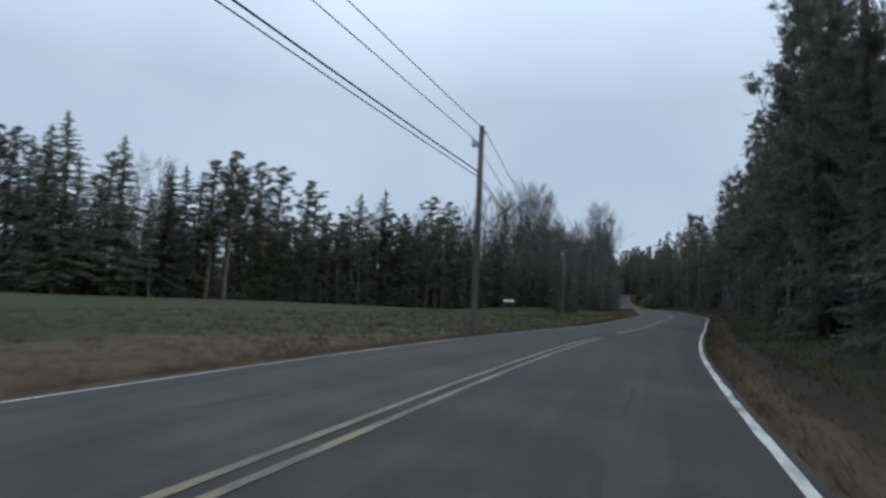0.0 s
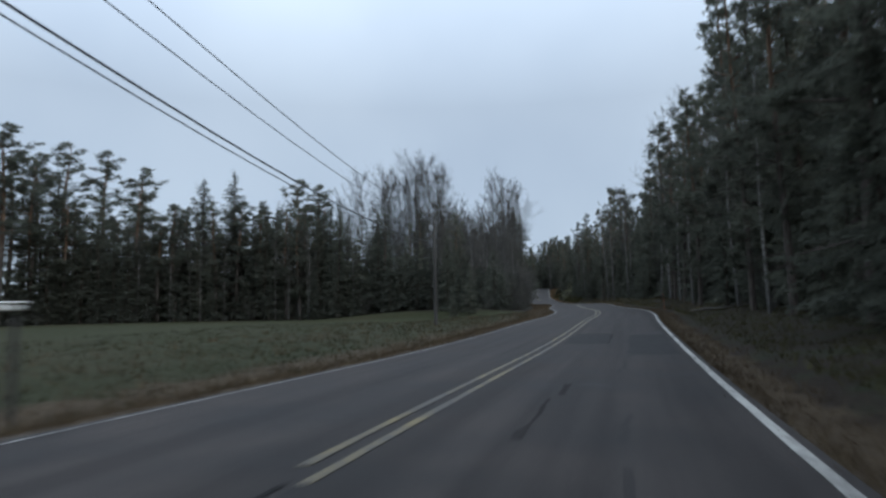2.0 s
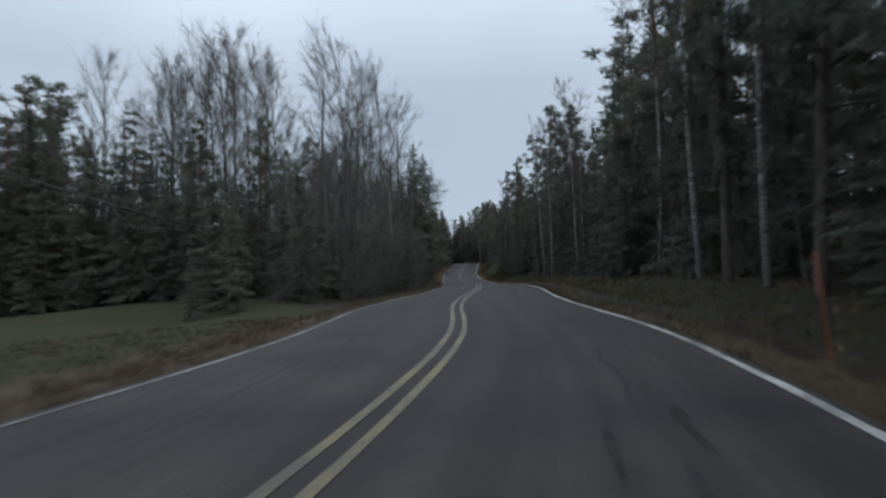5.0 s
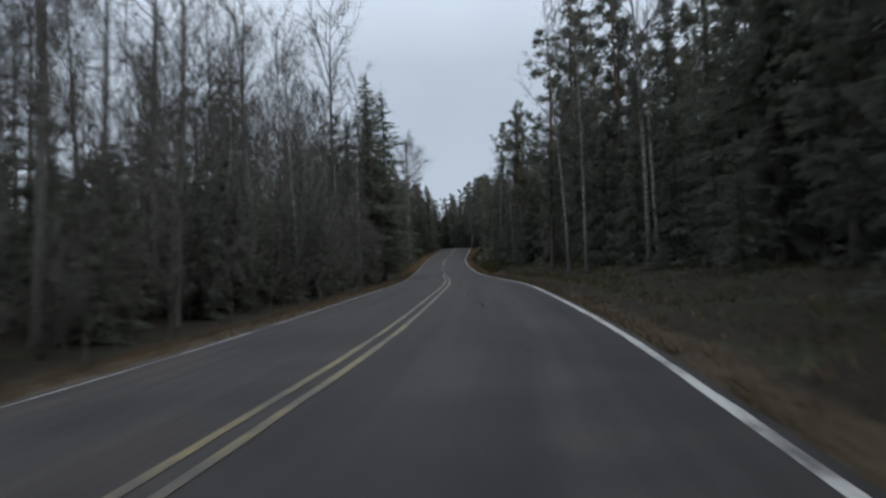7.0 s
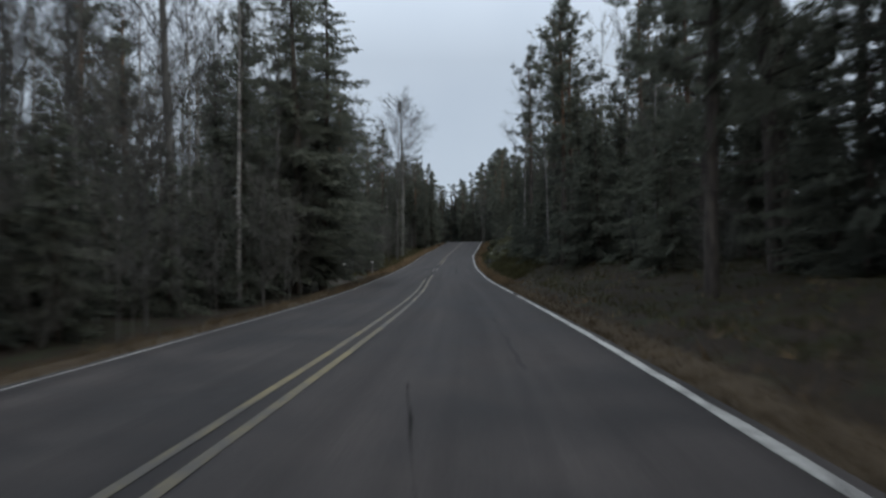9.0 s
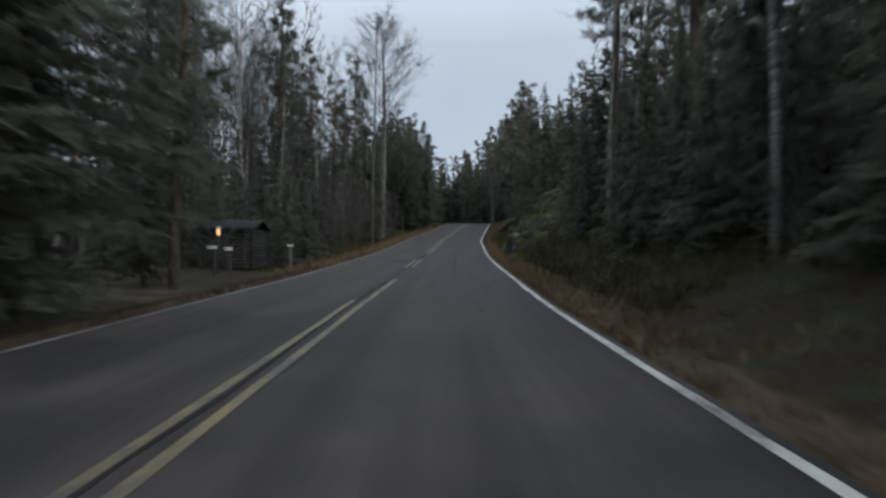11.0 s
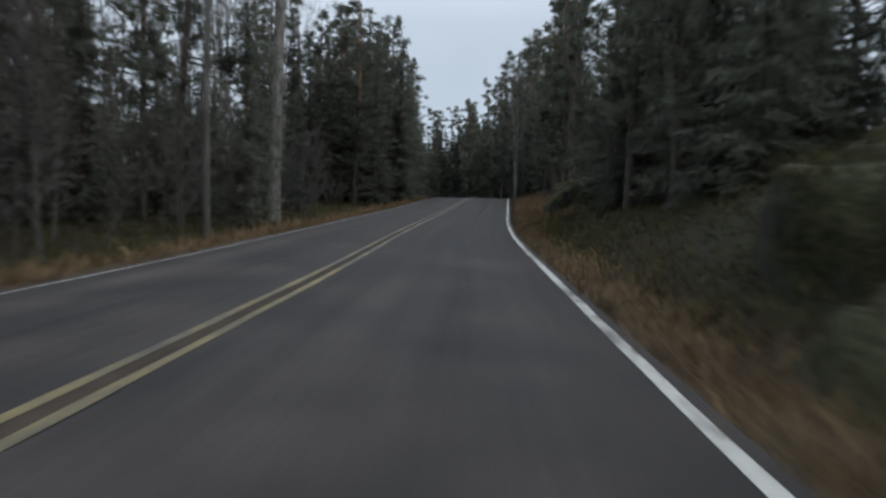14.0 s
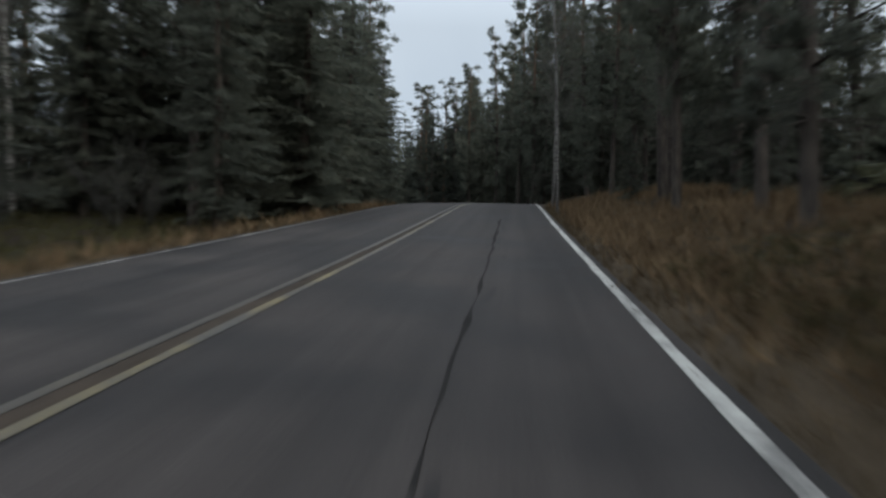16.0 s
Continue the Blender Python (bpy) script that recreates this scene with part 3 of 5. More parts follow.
tagged(strip("bitumen_joint", M_STAIN, 47.5, 47.62, 0.30, 1.6, 0.008, 0.1), "black sealed edge of an asphalt patch", "road seam", kind="structure")
for y0, y1, ua, ub, sd in ((43.0, 47.5, 0.32, 1.55, 2), (39.5, 47.0, 2.15, 3.30, 3), (168.6, 171.4, -1.15, -0.28, 8)):
    tagged(strip("asphalt_patch", M_PATCH, y0, y1, ua, ub, 0.004, 0.8, 3, 0.0, 0.03, sd), "darker square asphalt repair patch", "road patch", kind="structure")
for y0, y1, ua, ub, sd in ((30.4, 32.8, 1.22, 1.27, 26), (33.1, 34.2, 1.29, 1.38, 27), (57.2, 58.4, 1.55, 1.62, 21), (60.4, 61.6, 1.25, 1.33, 22), (62.0, 62.7, 2.05, 2.12, 23), (66.5, 67.6, 1.72, 1.79, 24), (66.9, 68.2, 2.3, 2.36, 25)):
    tagged(strip("tar_stain", M_STAIN, y0, y1, ua, ub, 0.004, 0.3, 3, 0.0, 0.016, sd), "dark bitumen stain on the lane", "road stain", kind="structure")


# ---------------------------------------------------------------- trees
def frame_of(a, tilt):
    """A direction at azimuth a (radians), tilt radians above level; arrays allowed."""
    return np.stack([np.cos(a) * np.cos(tilt), np.sin(a) * np.cos(tilt), np.sin(tilt)], -1)


def spruce_soups(height, reach, seed, fine=1.0, low=0.06):
    rng = np.random.default_rng(seed)
    trunk, crown = Soup(), Soup()
    hs = np.linspace(0, height, 8)
    bend = np.stack([0.10 * np.sin(hs * 0.3 + seed), 0.10 * np.cos(hs * 0.27 + seed), hs], -1)
    bend[:, :2] -= bend[0, :2]
    trunk.tube(bend[::1 if fine > 0.5 else 3], np.maximum(0.0105 * height * (1 - hs / height) ** 0.85, 0.01)[::1 if fine > 0.5 else 3], 7 if fine > 0.5 else 4)
    base, way, width = [], [], []
    # short twiggy branches that fill the inside of the crown
    inner = int(height * (5.0 if fine > 0.5 else 4.0))
    ki = rng.random(inner) ** 1.25
    li = 0.68 * reach * (1 - ki) ** 0.8 * rng.uniform(0.7, 1.15, inner)
    zi = height * (low + (0.96 - low) * ki)
    base.append(np.stack([np.interp(zi, hs, bend[:, 0]), np.interp(zi, hs, bend[:, 1]), zi], -1))
    way.append(frame_of(rng.uniform(0, 2 * np.pi, inner), rng.normal(-0.25, 0.2, inner)) * li[:, None])
    width.append(0.75 * li + 0.1)
    z = height * low
    while z < height * 0.985:
        k = (z / height - low) / (1 - low)
        length = reach * (1 - k) ** 0.78 * (0.55 + 0.45 * min(1, k * 6))
        count = int(rng.integers(5, 8) * fine + 1)
        for a in rng.uniform(0, 2 * np.pi, count):
            ln = max(0.18, length * rng.uniform(0.62, 1.18))
            droop = 0.45 * k - 0.18 - 0.22 * rng.random()
            start = np.array([np.interp(z, hs, bend[:, 0]), np.interp(z, hs, bend[:, 1]), z + rng.normal(0, 0.08)])
            steps = max(3, int((3 + ln * 3.4) * fine))
            s = np.linspace(0.12, 1, steps)
            out = frame_of(np.full(steps, a), np.full(steps, droop))
            along = start + out * (ln * s)[:, None]
            along[:, 2] += 0.10 * ln * s ** 2 - 0.12 * ln * s
            spray = (0.14 + 0.21 * ln * (1 - 0.5 * s)) * rng.uniform(0.7, 1.3, steps)
            for side in (-1, 1):
                d = frame_of(a + side * rng.uniform(0.35, 1.2, steps), rng.normal(-0.72, 0.34, steps))
                base.append(along)
                way.append(d * spray[:, None])
                width.append((0.05 + 0.38 * spray) / min(1.3, fine + 0.15))
            base.append(along[:-1])
            way.append((along[1:] - along[:-1]) * 1.5 - [0, 0, 0.05])
            width.append(np.full(steps - 1, 0.18 + 0.06 * ln) / min(1, fine + 0.2))
        z += rng.uniform(0.30, 0.46) * (0.7 + 0.5 * (1 - k)) / max(fine, 0.5)
    top = np.repeat(bend[-1:], 5, 0) - [0, 0, 0.35]
    base.append(top)
    way.append(rng.normal(0, 0.10, (5, 3)) + [0, 0, 0.6])
    width.append(np.full(5, 0.09))
    crown.slivers(np.concatenate(base), np.concatenate(way), np.concatenate(width), rng)
    return trunk, crown


def pine_soups(height, reach, seed, fine=1.0, bare=0.48):
    rng = np.random.default_rng(seed)
    trunk, crown = Soup(), Soup()
    hs = np.linspace(0, height * 0.97, 10)
    lean = rng.normal(0, 0.012, 2)
    bend = np.stack([lean[0] * hs + 0.12 * np.sin(hs * 0.35 + seed), lean[1] * hs + 0.12 * np.cos(hs * 0.3), hs], -1)
    bend[:, :2] -= bend[0, :2]
    trunk.tube(bend, np.maximum(0.0098 * height * (1 - hs / height) ** 0.6, 0.02), 8)
    base, way, width = [], [], []
    inner = int(height * (3.2 if fine > 0.5 else 3.0))
    ki = rng.random(inner)
    zi = height * (bare + (0.93 - bare) * ki)
    li = 0.62 * reach * (1 - 0.72 * ki ** 1.4) * rng.uniform(0.6, 1.15, inner)
    base.append(np.stack([np.interp(zi, hs, bend[:, 0]), np.interp(zi, hs, bend[:, 1]), zi], -1))
    way.append(frame_of(rng.uniform(0, 2 * np.pi, inner), rng.normal(0.25, 0.25, inner)) * li[:, None])
    width.append(0.6 * li + 0.1)
    n = int(42 * fine) + 8
    for q in range(n):
        k = (q + rng.random()) / n
        z = height * (bare + (0.985 - bare) * k)
        a = rng.uniform(0, 2 * np.pi)
        ln = reach * (1 - 0.72 * k ** 1.4) * rng.uniform(0.45, 1.1) * (0.6 + 0.4 * min(1, k * 4))
        tilt = rng.uniform(-0.1, 0.35) + 0.4 * k
        start = np.array([np.interp(z, hs, bend[:, 0]), np.interp(z, hs, bend[:, 1]), min(z, hs[-1])])
        tip = start + frame_of(a, tilt) * ln
        mid = (start + tip) / 2 - [0, 0, 0.06 * ln]
        trunk.tube([start, tip] if fine < 0.5 else [start, mid, tip], [0.03, 0.008] if fine < 0.5 else [0.03 + 0.008 * ln, 0.022, 0.008], 3, False)
        clumps = max(2, int(1.5 + ln * 1.5 * fine))
        for s in rng.uniform(0.35, 1.05, clumps):
            c = start + (tip - start) * s + rng.normal(0, 0.16, 3)
            m = int(20 * fine) + 7
            d = rng.normal(size=(m, 3)) + frame_of(a, 0.5) * 0.5
            d /= np.linalg.norm(d, axis=1)[:, None]
            d[:, 2] = np.abs(d[:, 2]) * 0.8 - 0.12
            base.append(c + rng.normal(0, 0.11, (m, 3)))
            way.append(d * rng.uniform(0.22, 0.46, m)[:, None])
            width.append(rng.uniform(0.16, 0.3, m) / min(1, fine + 0.25))
    for q in range(int(14 * fine)):
        z, a = height * rng.uniform(0.12, bare), rng.uniform(0, 2 * np.pi)
        start = np.array([np.interp(z, hs, bend[:, 0]), np.interp(z, hs, bend[:, 1]), z])
        trunk.tube([start, start + frame_of(a, rng.uniform(-0.4, 0.1)) * rng.uniform(0.4, 1.5)], [0.018, 0.005], 3, False)
    crown.slivers(np.concatenate(base), np.concatenate(way), np.concatenate(width), rng)
    return trunk, crown


def bare_soups(height, reach, seed, fine=1.0, low=0.32, up=0.75, lean=0.0, thick=0.0085, twig=0.012):
    """A leafless broadleaf tree: stem, limbs and a haze of twigs."""
    rng = np.random.default_rng(seed)
    trunk, crown = Soup(), Soup()
    hs = np.linspace(0, height * 0.97, 11)
    bend = np.stack([lean * hs + 0.16 * np.sin(hs * 0.27 + seed), 0.16 * np.cos(hs * 0.24 + 2 * seed), hs], -1)
    bend[:, :2] -= bend[0, :2]
    trunk.tube(bend, np.maximum(thick * height * (1 - 0.95 * hs / height), 0.012), 7)
    base, way, width = [], [], []
    n = int(34 * fine) + 6
    for q in range(n):
        k = (q + rng.random()) / n
        z = height * (low + (0.97 - low) * k)
        a = rng.uniform(0, 2 * np.pi)
        ln = reach * 1.1 * np.sin(np.pi * (0.16 + 0.72 * k)) ** 0.8 * rng.uniform(0.6, 1.12)
        tilt = up * rng.uniform(0.72, 1.12) + 0.22 * k
        start = np.array([np.interp(z, hs, bend[:, 0]), np.interp(z, hs, bend[:, 1]), z])
        s = np.linspace(0, 1, 5)
        pts = start + frame_of(a, tilt) * (ln * s)[:, None]
        pts[:, 2] += 0.22 * ln * s ** 2
        pts[1:] += rng.normal(0, 0.05 * ln, (4, 3)) * s[1:, None]
        crown.tube(pts, (0.016 + thick * 0.5 * ln) * (1 - 0.8 * s), 3, False)
        for _ in range(int(10 * fine) + 3):
            t0 = rng.uniform(0.25, 1.0)
            p = np.array([np.interp(t0, s, pts[:, c]) for c in range(3)])
            d = frame_of(a + rng.normal(0, 0.75), tilt + rng.normal(0.0, 0.4)) * ln * rng.uniform(0.2, 0.5)
            base.append(p[None])
            way.append(d[None])
            width.append([0.028])
            m = int(8 * fine) + 2
            pp = p + d * rng.uniform(0.15, 1.0, (m, 1))
            dd = d / np.linalg.norm(d) + rng.normal(0, 0.55, (m, 3))
            base.append(pp)
            way.append(dd * ln * rng.uniform(0.08, 0.24, (m, 1)))
            width.append(np.full(m, twig))
    crown.slivers(np.concatenate(base), np.concatenate(way), np.concatenate(width), rng)
    return trunk, crown


def bush_soups(height, seed, fine=1.0):
    rng = np.random.default_rng(seed)
    stems, twigs = Soup(), Soup()
    base, way, width = [], [], []
    for _ in range(int(9 * fine) + 3):
        a, ln = rng.uniform(0, 2 * np.pi), height * rng.uniform(0.6, 1.1)
        d = frame_of(a, rng.uniform(0.8, 1.4))
        s = np.linspace(0, 1, 4)
        p = d * (ln * s)[:, None] + rng.normal(0, 0.05 * ln, (4, 3)) * s[:, None]
        stems.tube(p, 0.012 * (1 - 0.8 * s), 3, False)
        m = int(22 * fine) + 4
        t0 = rng.uniform(0.2, 1, m)
        pp = np.stack([np.interp(t0, s, p[:, c]) for c in range(3)], -1)
        base.append(pp)
        way.append((d + rng.normal(0, 0.5, (m, 3))) * ln * rng.uniform(0.10, 0.3, (m, 1)))
        width.append(np.full(m, 0.012))
    twigs.slivers(np.concatenate(base), np.concatenate(way), np.concatenate(width), rng)
    return stems, twigs


KINDS = {
    "spruce_tree": (M_SPRUCE_BARK, M_SPRUCE, "tall dark green spruce tree with drooping branches", "tree",
                    [lambda: spruce_soups(16, 2.7, 11, 0.9), lambda: spruce_soups(13, 2.3, 12, 0.9), lambda: spruce_soups(18, 3.0, 13, 0.92), lambda: spruce_soups(15, 2.0, 14, 0.9)], (16, 13, 18, 15)),
    "young_spruce": (M_SPRUCE_BARK, M_SPRUCE, "young bushy spruce at the edge of the wood", "tree",
                     [lambda: spruce_soups(5, 1.5, 21, 0.98, 0.03), lambda: spruce_soups(3.4, 1.25, 22, 1.05, 0.03), lambda: spruce_soups(7.5, 1.8, 23, 0.9, 0.03)], (5, 3.4, 7.5)),
    "pine_tree": (M_PINE, M_PINE_N, "scots pine with bare lower trunk and ragged crown", "tree",
                  [lambda: pine_soups(16, 2.7, 31, 0.68, 0.34), lambda: pine_soups(18, 3.1, 32, 0.68, 0.42), lambda: pine_soups(15, 2.8, 33, 0.74, 0.2), lambda: pine_soups(14, 2.7, 34, 0.74, 0.12)], (16, 18, 15, 14)),
    "birch_tree": (M_BIRCH, M_TWIG, "leafless birch tree with white bark", "tree",
                   [lambda: bare_soups(18, 3.0, 41, 0.66, 0.28, 0.74, 0, 0.006, 0.013), lambda: bare_soups(15, 2.5, 42, 0.66, 0.26, 0.74, 0.03, 0.006, 0.013), lambda: bare_soups(20, 3.1, 43, 0.7, 0.3, 0.76, 0, 0.006, 0.013), lambda: bare_soups(13, 1.8, 44, 0.75, 0.26, 0.85, -0.06, 0.006, 0.014)], (20.4, 15.9, 22.0, 13.4)),
    "aspen_tree": (M_GREY_BARK, M_TWIG, "tall leafless grey-barked broadleaf tree", "tree",
                   [lambda: bare_soups(22, 3.6, 51, 0.95, 0.36, 0.7, 0, 0.011, 0.014), lambda: bare_soups(20, 3.4, 52, 0.82, 0.28, 0.95, 0, 0.0065, 0.013), lambda: bare_soups(17, 3.4, 53, 0.8, 0.26, 0.95, 0, 0.007, 0.013)], (22.9, 21.1, 17.5)),
    "old_aspen": (M_PALE_BARK, M_TWIG, "old leafless aspen with a thick pale grey trunk", "tree",
                  [lambda: bare_soups(23, 3.9, 54, 1.15, 0.42, 0.52, 0, 0.0155, 0.018)], (23,)),
    "alder_sapling": (M_GREY_BARK, M_TWIG, "slender leafless alder sapling of the roadside thicket", "tree",
                      [lambda: bare_soups(7, 1.5, 81, 0.42, 0.10, 0.95, 0.03, 0.0045, 0.026), lambda: bare_soups(5.5, 1.4, 82, 0.42, 0.08, 0.9, -0.04, 0.0045, 0.026)], (7, 5.5)),
    "bare_bush": (M_TWIG, M_TWIG, "leafless roadside bush of thin brown twigs", "bush",
                  [lambda: bush_soups(2.2, 61), lambda: bush_soups(3.2, 62), lambda: bush_soups(1.5, 63)], (2.2, 3.2, 1.5)),
}
PARTS = {"bare_bush": ("stem", "crown")}
made = {}
taken = []


def plant(kind, x, y, height=None, variant=0, turn=0.0, sink=0.06, stout=1.0):
    """Sets a tree at (x, y) on the ground, as tall as given."""
    bark, leaf, label, category, makers, tall = KINDS[kind]
    variant %= len(makers)
    if height and not 0.6 < height / tall[variant] < 1.4:
        variant = min(range(len(tall)), key=lambda q: abs(tall[q] - height))
    s = (height / tall[variant]) if height else 1.0
    m = Matrix.LocRotScale((x, y, float(land(x, y)) - sink), Euler((0, 0, turn)), (s * stout, s * stout, s))
    taken.append((x, y))
    if (kind, variant) in made:
        first = made[kind, variant]
        return copy_thing(first, m @ Matrix.Diagonal((1 / first.scale.x, 1 / first.scale.y, 1 / first.scale.z, 1)))
    ob = new(kind)
    a, b = PARTS.get(kind, ("trunk", "crown"))
    trunk, crown = makers[variant]()
    part(a, trunk, bark, ob, smooth=True)
    part(b, crown, leaf, ob)
    tagged(ob, label, category, kind.replace("_", " ") + "s of the roadside wood")
    made[kind, variant] = ob
    ob.matrix_basis = m
    return ob


def free(x, y, gap):
    return all((x - a) ** 2 + (y - b) ** 2 > gap * gap for a, b in taken)


# single trees that stand out along the way
HERO = [
    ("aspen_tree", -0.5, 118.4, 21.0, 1, 0.2), ("aspen_tree", -4.5, 120.0, 22.0, 1, 1.2),
    ("aspen_tree", -9.0, 118.0, 21.5, 2, 2.9), ("birch_tree", 7.2, 129.3, 19.0, 2, 0.4), ("spruce_tree", 9.8, 144.0, 14.5, 0, 1.5), ("aspen_tree", 13.6, 199.0, 21.0, 2, 2.0), ("spruce_tree", 13.4, 203.5, 11.5, 1, 0.3),
    ("birch_tree", 23.05, 119.9, 15.0, 1, 2.8), ("birch_tree", 23.3, 117.5, 14.0, 3, 0.6), ("birch_tree", 24.0, 111.5, 15.5, 3, 0.2), ("birch_tree", 27.0, 109.0, 15.0, 0, 2.0),
    ("pine_tree", 23.8, 127.3, 14.5, 2, 1.0), ("birch_tree", 27.0, 228.4, 11.5, 3, 0.2), ("birch_tree", 27.6, 233.0, 12.0, 1, 1.2),
    ("spruce_tree", 16.9, 221.5, 12.0, 3, 1.2),
    ("pine_tree", 25.3, 268.8, 15.5, 2, 0.4), ("pine_tree", 25.6, 274.0, 15.3, 3, 2.4), ("pine_tree", 23.8, 280.0, 16.4, 2, 1.4), ("pine_tree", 20.6, 287.2, 16.8, 3, 3.3),
    ("pine_tree", -55.2, 114.1, 23.5, 0, 0.1), ("pine_tree", -56.6, 126.0, 25.0, 0, 0.6), ("pine_tree", -51.0, 127.3, 22.3, 2, 1.6), ("pine_tree", -59.0, 113.0, 22.0, 2, 1.9), ("pine_tree", -44.0, 113.5, 18.5, 2, 0.9), ("spruce_tree", -36.4, 118.3, 19.4, 2, 0.1), ("spruce_tree", -31.5, 116.1, 19.9, 0, 1.1),
    ("pine_tree", -23.3, 122.0, 19.6, 2, 2.6), ("pine_tree", -20.0, 121.0, 18.4, 3, 0.6), ("pine_tree", -53.0, 98.5, 22.0, 2, 2.0), ("pine_tree", -56.5, 99.0, 20.5, 0, 1.0), ("spruce_tree", -63.0, 85.0, 21.0, 2, 1.2), ("spruce_tree", -68.0, 79.0, 23.0, 2, 2.2), ("spruce_tree", -60.0, 92.0, 18.5, 0, 0.2), ("spruce_tree", -71.0, 80.0, 21.5, 0, 0.7),
    ("pine_tree", 24.2, 31.0, 15.0, 2, 0.0), ("pine_tree", 9.6, 22.0, 20.0, 2, 0.0), ("pine_tree", 11.6, 30.5, 20.5, 0, 0.8), ("pine_tree", 13.3, 38.0, 19.0, 2, 1.9), ("birch_tree", 11.2, 139.0, 18.5, 2, 1.1), ("spruce_tree", 10.8, 153.6, 18.0, 2, 0.9), ("aspen_tree", -62.0, 88.0, 21.0, 1, 0.4), ("aspen_tree", -59.5, 88.0, 20.0, 2, 1.4),
]
for kind, x, y, h, variant, turn in HERO:
    across = x < -15 and kind != "aspen_tree"
    # the trees across the meadow have room for broad crowns
    plant(kind, x, y, h + (1.9 if across else 0) + (0.9 if x < -50 else 0), variant, turn, stout=1.6 if across else 1.0)
plant("spruce_tree", 11.5, 147.4, 19.0, 2, 0.5, stout=1.5)
plant("spruce_tree", 12.5, 149.6, 18.0, 2, 2.5, stout=1.4)
plant("old_aspen", 13.8, 206.6, 23.0, 0, 1.0)
plant("spruce_tree", 17.9, 227.2, 12.4, 0, 0.7, stout=1.7)
plant("spruce_tree", 16.0, 231.5, 14.0, 2, 1.7, stout=1.5)
plant("spruce_tree", 18.4, 251.2, 11.4, 0, 2.2, stout=1.7)
plant("spruce_tree", 17.4, 240.5, 12.0, 2, 0.2, stout=1.6)
for x, y, h, variant, turn in ((26.9, 193.8, 12.5, 2, 0.5), (27.1, 198.4, 13.0, 2, 1.9), (27.9, 203.6, 14.0, 2, 3.1), (28.4, 214.5, 14.5, 3, 4.1), (29.4, 252.0, 17.0, 2, 0.3), (29.9, 246.0, 16.5, 3, 1.3), (28.9, 258.0, 17.5, 2, 2.3), (27.4, 263.0, 16.5, 3, 3.3), (31.2, 249.0, 17.5, 2, 4.3), (31.0, 241.5, 16.0, 3, 5.3), (30.4, 256.0, 17.5, 3, 0.8)):
    plant("pine_tree", x, y, h, variant, turn)
for x, y, h, variant, turn in ((29.9, 250.5, 9.5, 1, 0.4), (28.2, 260.5, 10.0, 3, 1.4), (30.2, 244.5, 9.0, 1, 2.4), (26.6, 268.0, 12.0, 0, 3.4), (25.2, 272.0, 12.5, 2, 0.9)):
    plant("spruce_tree", x, y, h, variant, turn)
for kind, x, y, h, variant, turn in (("birch_tree", 24.9, 160.5, 15.0, 0, 0.7), ("pine_tree", 25.7, 163.0, 15.0, 1, 1.1), ("pine_tree", 26.6, 158.0, 16.0, 0, 2.0), ("birch_tree", 27.0, 165.0, 14.0, 1, 0.1),
                                     ("birch_tree", 24.7, 150.2, 13.5, 1, 1.7), ("spruce_tree", 10.5, 160.2, 10.0, 1, 0.6)):
    plant(kind, x, y, h, variant, turn)
plant("pine_tree", 24.9, 147.0, 13.5, 1, 0.8, stout=1.1)
plant("pine_tree", 11.6, 159.7, 14.5, 2, 1.9, stout=1.1)
for kind, x, y, h, variant, turn in (("birch_tree", 20.4, 78.0, 18.0, 0, 0.3), ("birch_tree", 21.4, 84.0, 18.5, 2, 1.3), ("birch_tree", 22.3, 90.0, 18.5, 0, 2.3), ("birch_tree", 19.4, 72.0, 17.0, 2, 0.9),
                                     ("pine_tree", 20.9, 81.0, 15.5, 2, 0.5), ("pine_tree", 19.8, 75.0, 15.0, 3, 1.5), ("pine_tree", 22.4, 87.0, 16.0, 2, 2.5), ("pine_tree", 18.9, 69.0, 14.5, 3, 3.5)):
    plant(kind, x, y, h, variant, turn)
plant("aspen_tree", 9.95, 136.4, 22.5, 1, 2.0, stout=1.45)


def sow(seed, count, kinds, spot, heights, gap, tries=9, shapes=(0, 1, 2, 3), stout=(0.85, 1.15)):
    """Plants count trees at spots drawn by spot(rng), where there is room."""
    rng = np.random.default_rng(seed)
    names = [k for k, w in kinds]
    weights = np.array([w for k, w in kinds], float)
    for _ in range(count):
        for _ in range(tries):
            x, y = spot(rng)
            if free(x, y, gap):
                kind = names[rng.choice(len(names), p=weights / weights.sum())]
                lo, hi = heights.get(kind, (10, 16))
                if kind == "spruce_tree":
                    lo, hi = lo * 0.9, hi * 0.9
                plant(kind, x, y, rng.uniform(lo, hi), shapes[int(rng.integers(0, len(shapes)))], rng.uniform(0, 6.28), stout=rng.uniform(*stout))
                break


def right_of_road(y0, y1, d0, d1):
    def spot(rng):
        y = rng.uniform(y0, y1)
        return float(road_x(y)) + LANE_RIGHT + rng.uniform(d0, d1), y
    return spot


def left_of_road(y0, y1, d0, d1):
    def spot(rng):
        y = rng.uniform(y0, y1)
        return float(road_x(y)) - float(lane_left(y)) - rng.uniform(d0, d1), y
    return spot


def meadow_edge(x0, x1, d0, d1):
    def spot(rng):
        x = rng.uniform(x0, x1)
        return x, float(forest_line(x)) + rng.uniform(d0, d1)
    return spot


TALL = {"spruce_tree": (13, 19), "pine_tree": (14, 19), "birch_tree": (13, 19), "aspen_tree": (15, 20), "young_spruce": (2.5, 7), "bare_bush": (1.3, 3.2)}
